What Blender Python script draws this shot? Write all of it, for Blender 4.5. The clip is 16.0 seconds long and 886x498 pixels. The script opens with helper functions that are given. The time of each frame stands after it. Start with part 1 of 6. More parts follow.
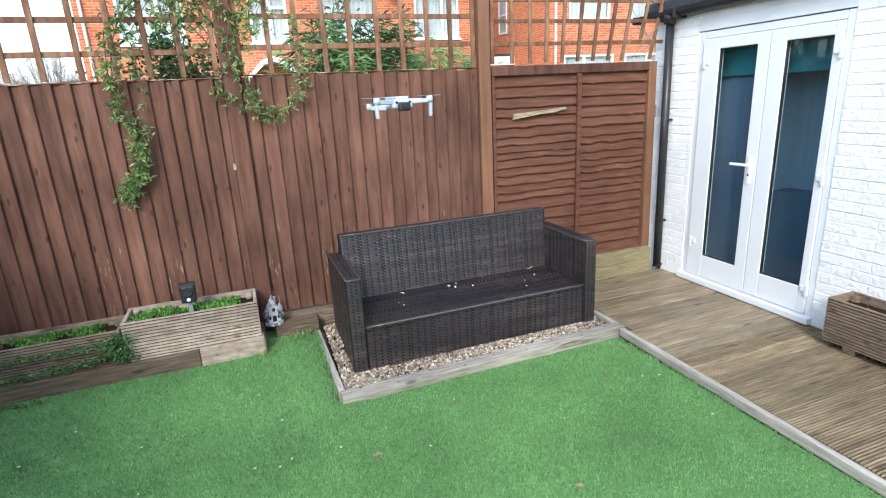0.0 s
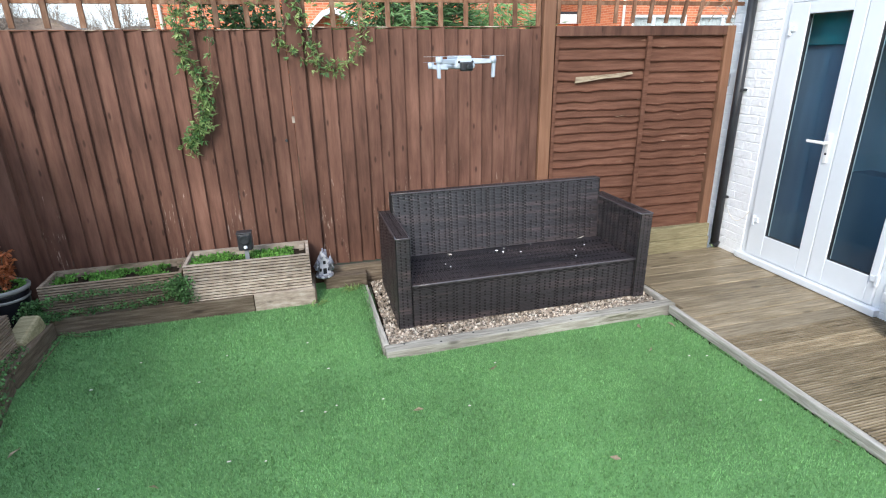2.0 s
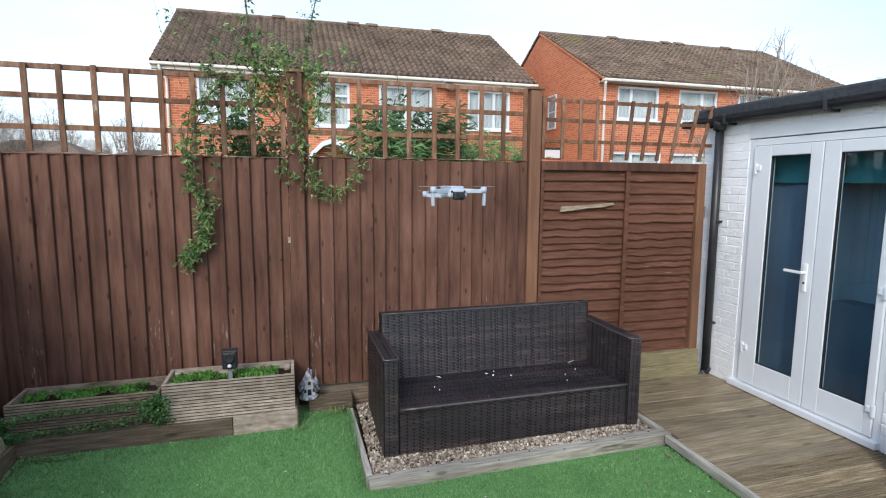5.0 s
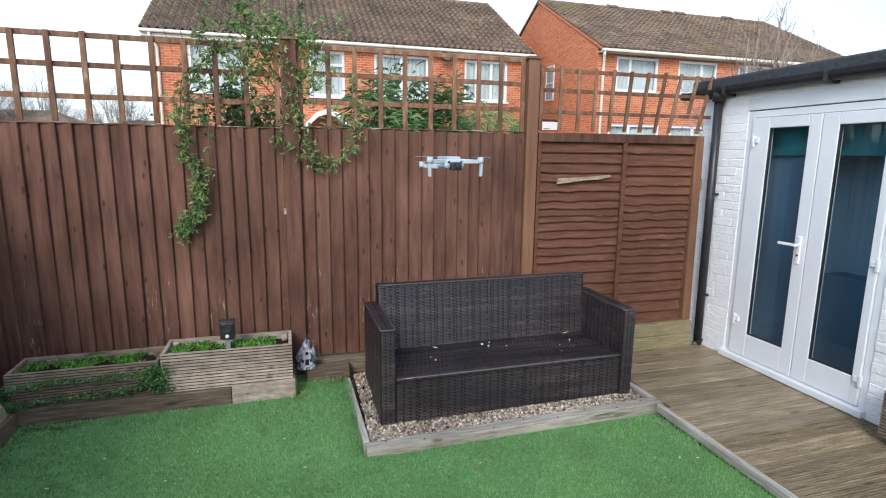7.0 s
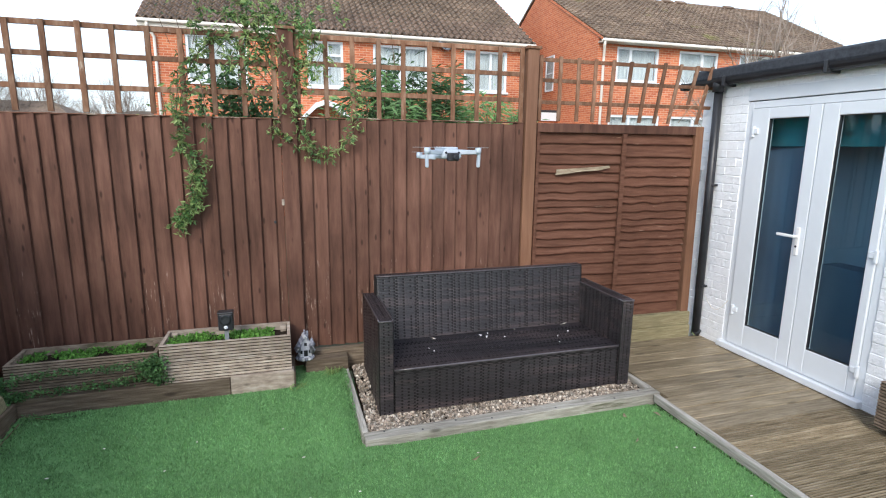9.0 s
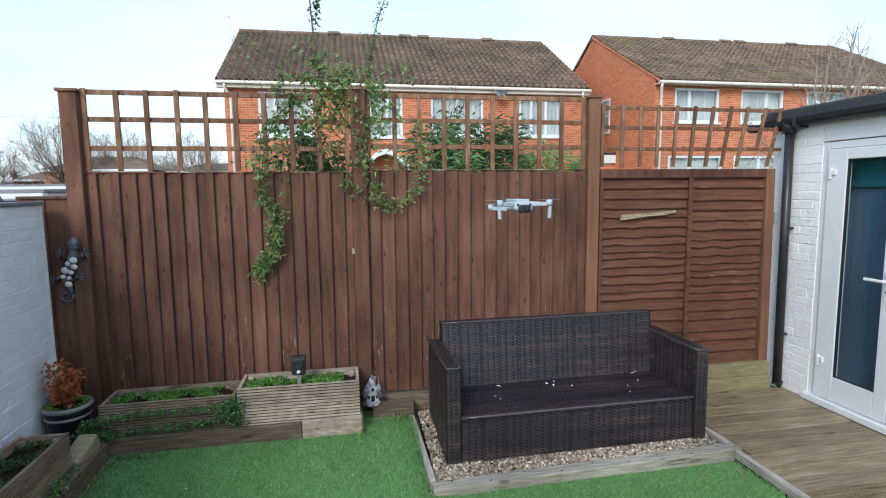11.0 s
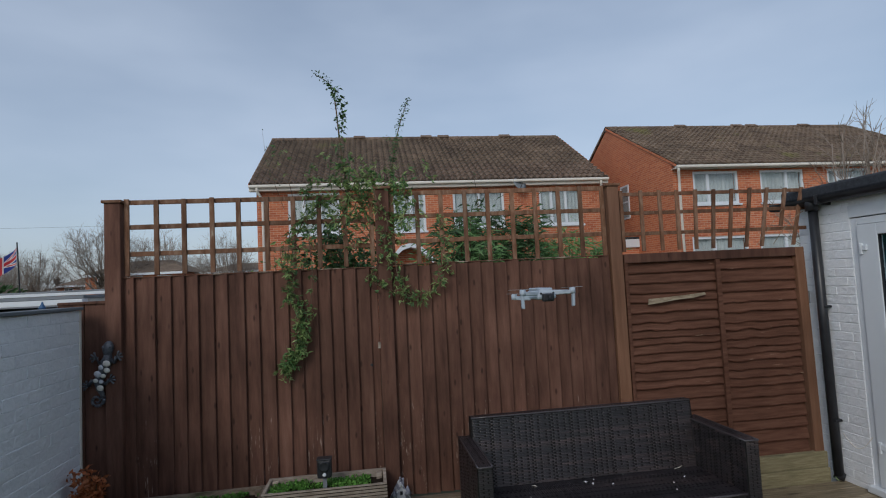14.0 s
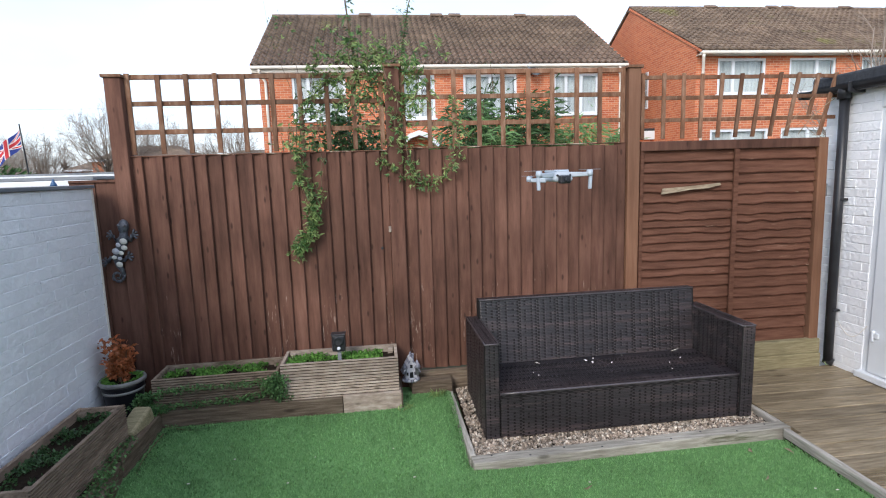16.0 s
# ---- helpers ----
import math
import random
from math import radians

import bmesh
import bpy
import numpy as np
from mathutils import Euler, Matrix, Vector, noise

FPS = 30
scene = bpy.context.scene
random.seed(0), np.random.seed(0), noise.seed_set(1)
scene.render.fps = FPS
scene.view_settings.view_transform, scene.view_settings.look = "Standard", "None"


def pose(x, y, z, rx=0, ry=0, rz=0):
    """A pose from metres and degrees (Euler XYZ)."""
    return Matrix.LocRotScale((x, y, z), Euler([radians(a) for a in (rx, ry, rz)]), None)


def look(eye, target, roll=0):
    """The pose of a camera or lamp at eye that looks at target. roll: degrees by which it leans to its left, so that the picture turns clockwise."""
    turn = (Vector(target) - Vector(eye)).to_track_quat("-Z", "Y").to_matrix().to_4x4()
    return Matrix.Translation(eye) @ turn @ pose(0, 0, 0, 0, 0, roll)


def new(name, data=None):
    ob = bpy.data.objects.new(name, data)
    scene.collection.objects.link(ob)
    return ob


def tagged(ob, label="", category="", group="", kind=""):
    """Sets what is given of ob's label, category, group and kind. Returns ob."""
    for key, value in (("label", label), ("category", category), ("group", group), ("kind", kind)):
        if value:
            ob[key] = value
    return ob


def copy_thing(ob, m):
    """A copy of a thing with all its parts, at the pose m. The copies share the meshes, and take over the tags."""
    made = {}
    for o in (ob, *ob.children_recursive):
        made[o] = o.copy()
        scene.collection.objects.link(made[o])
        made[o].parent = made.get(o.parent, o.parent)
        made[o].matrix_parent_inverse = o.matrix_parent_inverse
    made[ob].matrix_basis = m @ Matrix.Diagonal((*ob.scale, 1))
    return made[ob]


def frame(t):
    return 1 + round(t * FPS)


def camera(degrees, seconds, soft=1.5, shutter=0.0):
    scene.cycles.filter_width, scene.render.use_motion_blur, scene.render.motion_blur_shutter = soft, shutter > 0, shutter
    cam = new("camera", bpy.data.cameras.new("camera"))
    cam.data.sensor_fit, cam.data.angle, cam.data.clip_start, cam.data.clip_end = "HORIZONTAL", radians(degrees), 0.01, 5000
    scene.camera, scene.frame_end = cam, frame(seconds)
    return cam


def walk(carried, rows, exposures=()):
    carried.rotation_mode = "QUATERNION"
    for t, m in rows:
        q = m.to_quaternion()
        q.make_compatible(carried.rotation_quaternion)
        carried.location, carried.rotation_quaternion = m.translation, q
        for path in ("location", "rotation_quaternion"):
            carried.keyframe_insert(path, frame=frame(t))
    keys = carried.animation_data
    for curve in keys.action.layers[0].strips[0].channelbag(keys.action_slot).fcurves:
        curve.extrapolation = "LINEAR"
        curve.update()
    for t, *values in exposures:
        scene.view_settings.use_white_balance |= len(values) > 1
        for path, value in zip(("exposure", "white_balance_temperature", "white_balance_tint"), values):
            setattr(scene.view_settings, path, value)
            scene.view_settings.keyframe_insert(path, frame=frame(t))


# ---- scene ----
cam = camera(79.8, 16.0, soft=1.1)
PATH = [
    (0, (-0.094, 0.538, 1.823), (0.561, 2.345, 1.269), -3.0),
    (0.5, (-0.105, 0.541, 1.828), (0.473, 2.34, 1.173), -1.5),
    (1, (-0.115, 0.545, 1.828), (0.408, 2.344, 1.126), -0.8),
    (1.5, (-0.117, 0.551, 1.826), (0.374, 2.355, 1.117), -0.8),
    (2, (-0.116, 0.551, 1.834), (0.357, 2.369, 1.147), -1.0),
    (2.5, (-0.124, 0.538, 1.846), (0.356, 2.403, 1.306), -1.2),
    (3, (-0.13, 0.524, 1.86), (0.362, 2.427, 1.491), -1.3),
    (3.5, (-0.133, 0.527, 1.854), (0.373, 2.444, 1.596), -1.0),
    (4, (-0.133, 0.529, 1.85), (0.39, 2.448, 1.633), -0.1),
    (6.5, (-0.135, 0.531, 1.837), (0.422, 2.422, 1.503), 0.6),
    (7, (-0.137, 0.527, 1.836), (0.418, 2.416, 1.487), 0.6),
    (7.5, (-0.144, 0.534, 1.837), (0.413, 2.42, 1.474), 0.6),
    (8, (-0.142, 0.532, 1.833), (0.412, 2.418, 1.464), 0.6),
    (8.5, (-0.135, 0.534, 1.831), (0.421, 2.418, 1.457), 0.6),
    (9, (-0.127, 0.527, 1.834), (0.428, 2.41, 1.453), 0.6),
    (9.5, (-0.146, 0.526, 1.839), (0.35, 2.431, 1.483), 0.5),
    (9.7, (-0.178, 0.508, 1.858), (0.208, 2.443, 1.531), 0.3),
    (12, (-0.22, 0.49, 1.875), (0.133, 2.453, 1.732), -1.0),
    (12.5, (-0.22, 0.477, 1.88), (0.108, 2.45, 1.856), -1.5),
    (13, (-0.214, 0.437, 1.898), (0.065, 2.41, 2.07), -2.3),
    (13.5, (-0.206, 0.456, 1.89), (0.061, 2.43, 2.071), -2.8),
    (14, (-0.209, 0.467, 1.88), (0.068, 2.444, 2.002), -2.8),
    (14.5, (-0.212, 0.475, 1.87), (0.072, 2.454, 1.916), -2.8),
    (15, (-0.213, 0.484, 1.861), (0.068, 2.464, 1.823), -2.8),
    (15.5, (-0.22, 0.488, 1.857), (0.05, 2.465, 1.723), -2.2),
    (16, (-0.236, 0.5, 1.833), (-0.003, 2.466, 1.549), -1.8),
]
walk(cam, [(t, look(eye, target, roll)) for t, eye, target, roll in PATH],
     [(0, 1.42, 6300, 7), (2.2, 1.40, 6300, 7), (3.2, 0.87, 6280, 8), (4.5, 0.8, 6280, 8), (9.5, 1.06, 6350, 8), (11.8, 0.60, 6000, 3), (12.5, 0.43, 5800, 4),
      (13.0, -0.45, 5700, 4), (14.2, -0.42, 6350, 9), (15.0, -0.02, 6550, 15), (15.5, 0.42, 6300, 19), (16.0, 0.87, 6380, 11)])

# ---- light ----
world = bpy.data.worlds.new("world")
scene.world = world
world.use_nodes = True
SUN_EL, SUN_AZ = radians(34), radians(209)


def build_sky():
    nt = world.node_tree
    nt.nodes.clear()
    out = nt.nodes.new("ShaderNodeOutputWorld")
    bg = nt.nodes.new("ShaderNodeBackground")
    sky = nt.nodes.new("ShaderNodeTexSky")
    sky.sky_type, sky.sun_disc = "NISHITA", False
    sky.sun_elevation, sky.sun_rotation = SUN_EL, SUN_AZ
    sky.air_density, sky.dust_density, sky.ozone_density = 1.0, 2.0, 1.0
    co = nt.nodes.new("ShaderNodeTexCoord")
    mp = nt.nodes.new("ShaderNodeMapping")
    mp.inputs["Scale"].default_value = (1.0, 1.0, 3.0)
    nz = nt.nodes.new("ShaderNodeTexNoise")
    nz.inputs["Scale"].default_value, nz.inputs["Detail"].default_value = 1.6, 4.0
    ramp = nt.nodes.new("ShaderNodeMapRange")
    ramp.inputs["From Min"].default_value, ramp.inputs["From Max"].default_value = 0.35, 0.72
    ramp.inputs["To Min"].default_value, ramp.inputs["To Max"].default_value = 0.30, 0.60
    mix = nt.nodes.new("ShaderNodeMix")
    mix.data_type = "RGBA"
    mix.inputs["B"].default_value = (6.2, 6.9, 8.2, 1)
    nt.links.new(co.outputs["Generated"], mp.inputs["Vector"])
    nt.links.new(mp.outputs["Vector"], nz.inputs["Vector"])
    nt.links.new(nz.outputs["Fac"], ramp.inputs["Value"])
    nt.links.new(ramp.outputs["Result"], mix.inputs["Factor"])
    nt.links.new(sky.outputs["Color"], mix.inputs["A"])
    nt.links.new(mix.outputs["Result"], bg.inputs["Color"])
    bg.inputs["Strength"].default_value = 0.135
    nt.links.new(bg.outputs["Background"], out.inputs["Surface"])


build_sky()
sun = new("sun", bpy.data.lights.new("sun", "SUN"))
sun.data.energy, sun.data.angle, sun.data.color = 1.15, radians(18), (1.0, 0.95, 0.88)
sun.matrix_world = look((math.sin(SUN_AZ) * 20, math.cos(SUN_AZ) * 20, math.tan(SUN_EL) * 20), (0, 0, 0))


# ---- materials ----
def mat(name, cols, scale=8.0, rough=0.7, bump=0.2, stretch=(1, 1, 1), metal=0.0, vary=0.25, big=0.25, big_scale=0.9,
        island=False, spec=0.4, dist=0.01, bump_scale=None, wear=None, translucent=0.0, wear_z=None, knots=None):
    """Two scales of noise over a colour ramp, with a fine bump; vary: by object (or by island). wear: (colour, scale, threshold)."""
    m = bpy.data.materials.new(name)
    m.use_nodes = True
    nt = m.node_tree
    N, L = nt.nodes, nt.links
    bs = N["Principled BSDF"]
    geo = N.new("ShaderNodeNewGeometry")
    info = N.new("ShaderNodeObjectInfo")
    shift = N.new("ShaderNodeVectorMath")
    shift.operation = "MULTIPLY_ADD"
    comb = N.new("ShaderNodeCombineXYZ")
    for k in "XYZ":
        L.new(info.outputs["Random"], comb.inputs[k])
    L.new(comb.outputs[0], shift.inputs[0])
    shift.inputs[1].default_value = (13.1, 7.7, 21.3)
    L.new(geo.outputs["Position"], shift.inputs[2])
    mp = N.new("ShaderNodeMapping")
    mp.inputs["Scale"].default_value = stretch
    L.new(shift.outputs[0], mp.inputs["Vector"])
    nz = N.new("ShaderNodeTexNoise")
    nz.inputs["Scale"].default_value, nz.inputs["Detail"].default_value = scale, 8.0
    nz.inputs["Roughness"].default_value = 0.65
    L.new(mp.outputs[0], nz.inputs["Vector"])
    ramp = N.new("ShaderNodeValToRGB")
    els = ramp.color_ramp.elements
    while len(els) < len(cols):
        els.new(0.5)
    for i, c in enumerate(cols):
        els[i].position = 0.3 + 0.4 * i / max(1, len(cols) - 1)
        els[i].color = (*c, 1)
    L.new(nz.outputs["Fac"], ramp.inputs["Fac"])
    col = ramp.outputs["Color"]
    n2 = N.new("ShaderNodeTexNoise")
    n2.inputs["Scale"].default_value, n2.inputs["Detail"].default_value = big_scale, 4.0
    L.new(geo.outputs["Position"], n2.inputs["Vector"])
    mr = N.new("ShaderNodeMapRange")
    mr.inputs["From Min"].default_value, mr.inputs["From Max"].default_value = 0.3, 0.7
    mr.inputs["To Min"].default_value, mr.inputs["To Max"].default_value = 1 - big, 1 + big
    L.new(n2.outputs["Fac"], mr.inputs["Value"])
    vr = N.new("ShaderNodeMapRange")
    vr.inputs["To Min"].default_value, vr.inputs["To Max"].default_value = 1 - vary, 1 + vary
    L.new(geo.outputs["Random Per Island"] if island else info.outputs["Random"], vr.inputs["Value"])
    mul = N.new("ShaderNodeMath")
    mul.operation = "MULTIPLY"
    L.new(mr.outputs[0], mul.inputs[0])
    L.new(vr.outputs[0], mul.inputs[1])
    sc = N.new("ShaderNodeVectorMath")
    sc.operation = "SCALE"
    L.new(col, sc.inputs[0])
    L.new(mul.outputs[0], sc.inputs["Scale"])
    col = sc.outputs[0]
    if wear:
        wc, ws, wt = wear
        n3 = N.new("ShaderNodeTexNoise")
        n3.inputs["Scale"].default_value, n3.inputs["Detail"].default_value = ws, 9.0
        n3.inputs["Roughness"].default_value = 0.7
        L.new(mp.outputs[0], n3.inputs["Vector"])
        wr = N.new("ShaderNodeMapRange")
        wr.inputs["From Min"].default_value, wr.inputs["From Max"].default_value = wt, wt + 0.09
        L.new(n3.outputs["Fac"], wr.inputs["Value"])
        fac = wr.outputs[0]
        if wear_z:
            # paint peels where rain splashes up from the soil
            sp = N.new("ShaderNodeSeparateXYZ")
            L.new(geo.outputs["Position"], sp.inputs[0])
            zr = N.new("ShaderNodeMapRange")
            zr.inputs["From Min"].default_value, zr.inputs["From Max"].default_value = wear_z
            zr.inputs["To Min"].default_value, zr.inputs["To Max"].default_value = 0.115, 0.0
            L.new(sp.outputs["Z"], zr.inputs["Value"])
            ad = N.new("ShaderNodeMath")
            ad.operation = "ADD"
            L.new(n3.outputs["Fac"], ad.inputs[0])
            L.new(zr.outputs[0], ad.inputs[1])
            L.new(ad.outputs[0], wr.inputs["Value"])
        mx = N.new("ShaderNodeMix")
        mx.data_type = "RGBA"
        L.new(fac, mx.inputs["Factor"])
        L.new(col, mx.inputs["A"])
        mx.inputs["B"].default_value = (*wc, 1)
        col = mx.outputs["Result"]
    if knots:
        mk = N.new("ShaderNodeMapping")
        mk.inputs["Scale"].default_value = knots
        L.new(shift.outputs[0], mk.inputs["Vector"])
        vo = N.new("ShaderNodeTexVoronoi")
        vo.inputs["Scale"].default_value = 1.0
        L.new(mk.outputs[0], vo.inputs["Vector"])
        kr = N.new("ShaderNodeMapRange")
        kr.inputs["From Min"].default_value, kr.inputs["From Max"].default_value = 0.07, 0.16
        kr.inputs["To Min"].default_value, kr.inputs["To Max"].default_value = 0.75, 0.0
        L.new(vo.outputs["Distance"], kr.inputs["Value"])
        kx = N.new("ShaderNodeMix")
        kx.data_type = "RGBA"
        L.new(kr.outputs[0], kx.inputs["Factor"])
        L.new(col, kx.inputs["A"])
        kx.inputs["B"].default_value = (cols[0][0] * 0.45, cols[0][1] * 0.45, cols[0][2] * 0.45, 1)
        col = kx.outputs["Result"]
    L.new(col, bs.inputs["Base Color"])
    bs.inputs["Roughness"].default_value = rough
    bs.inputs["Metallic"].default_value = metal
    bs.inputs["Specular IOR Level"].default_value = spec
    if bump:
        bp = N.new("ShaderNodeBump")
        bp.inputs["Strength"].default_value, bp.inputs["Distance"].default_value = bump, dist
        src = nz
        if bump_scale:
            src = N.new("ShaderNodeTexNoise")
            src.inputs["Scale"].default_value, src.inputs["Detail"].default_value = bump_scale, 6.0
            L.new(mp.outputs[0], src.inputs["Vector"])
        L.new(src.outputs["Fac"], bp.inputs["Height"])
        L.new(bp.outputs[0], bs.inputs["Normal"])
    if translucent:
        tr = N.new("ShaderNodeBsdfTranslucent")
        L.new(col, tr.inputs["Color"])
        ms = N.new("ShaderNodeMixShader")
        ms.inputs[0].default_value = translucent
        L.new(bs.outputs[0], ms.inputs[1])
        L.new(tr.outputs[0], ms.inputs[2])
        L.new(ms.outputs[0], N["Material Output"].inputs["Surface"])
    return m


def glass_mat(name, tint, rough=0.0, see=0.9):
    m = bpy.data.materials.new(name)
    m.use_nodes = True
    N, L = m.node_tree.nodes, m.node_tree.links
    N.remove(N["Principled BSDF"])
    tr = N.new("ShaderNodeBsdfTransparent")
    tr.inputs["Color"].default_value = (*tint, 1)
    gl = N.new("ShaderNodeBsdfGlossy")
    gl.inputs["Roughness"].default_value = rough
    lw = N.new("ShaderNodeLayerWeight")
    lw.inputs["Blend"].default_value = 0.5
    pw = N.new("ShaderNodeMath")
    pw.operation = "POWER"
    pw.inputs[1].default_value = 5.0
    L.new(lw.outputs["Facing"], pw.inputs[0])
    fr = N.new("ShaderNodeMath")
    fr.operation = "MULTIPLY_ADD"
    fr.inputs[1].default_value, fr.inputs[2].default_value = 0.955, 0.045
    L.new(pw.outputs[0], fr.inputs[0])
    mx = N.new("ShaderNodeMixShader")
    L.new(fr.outputs[0], mx.inputs[0])
    L.new(tr.outputs[0], mx.inputs[1])
    L.new(gl.outputs[0], mx.inputs[2])
    L.new(mx.outputs[0], N["Material Output"].inputs["Surface"])
    return m


def brick_mat(name, c1, c2, mortar, axis, course=0.075, length=0.225):
    """Brickwork too far away for single bricks: Brick texture laid along an axis of the wall."""
    m = bpy.data.materials.new(name)
    m.use_nodes = True
    N, L = m.node_tree.nodes, m.node_tree.links
    bs = N["Principled BSDF"]
    geo = N.new("ShaderNodeNewGeometry")
    sep = N.new("ShaderNodeSeparateXYZ")
    com = N.new("ShaderNodeCombineXYZ")
    L.new(geo.outputs["Position"], sep.inputs[0])
    L.new(sep.outputs[axis], com.inputs["X"])
    L.new(sep.outputs["Z"], com.inputs["Y"])
    br = N.new("ShaderNodeTexBrick")
    br.inputs["Scale"].default_value = 1.0
    br.inputs["Brick Width"].default_value, br.inputs["Row Height"].default_value = length, course
    br.inputs["Mortar Size"].default_value = 0.0075
    br.inputs["Color1"].default_value, br.inputs["Color2"].default_value = (*c1, 1), (*c2, 1)
    br.inputs["Mortar"].default_value = (*mortar, 1)
    L.new(com.outputs[0], br.inputs["Vector"])
    nz = N.new("ShaderNodeTexNoise")
    nz.inputs["Scale"].default_value, nz.inputs["Detail"].default_value = 1.2, 8.0
    mr = N.new("ShaderNodeMapRange")
    mr.inputs["From Min"].default_value, mr.inputs["From Max"].default_value = 0.3, 0.7
    mr.inputs["To Min"].default_value, mr.inputs["To Max"].default_value = 0.75, 1.2
    L.new(nz.outputs["Fac"], mr.inputs["Value"])
    sc = N.new("ShaderNodeVectorMath")
    sc.operation = "SCALE"
    L.new(br.outputs["Color"], sc.inputs[0])
    L.new(mr.outputs[0], sc.inputs["Scale"])
    L.new(sc.outputs[0], bs.inputs["Base Color"])
    bs.inputs["Roughness"].default_value = 0.9
    bp = N.new("ShaderNodeBump")
    bp.inputs["Strength"].default_value, bp.inputs["Distance"].default_value, bp.invert = 0.6, 0.01, True
    L.new(br.outputs["Fac"], bp.inputs["Height"])
    L.new(bp.outputs[0], bs.inputs["Normal"])
    return m


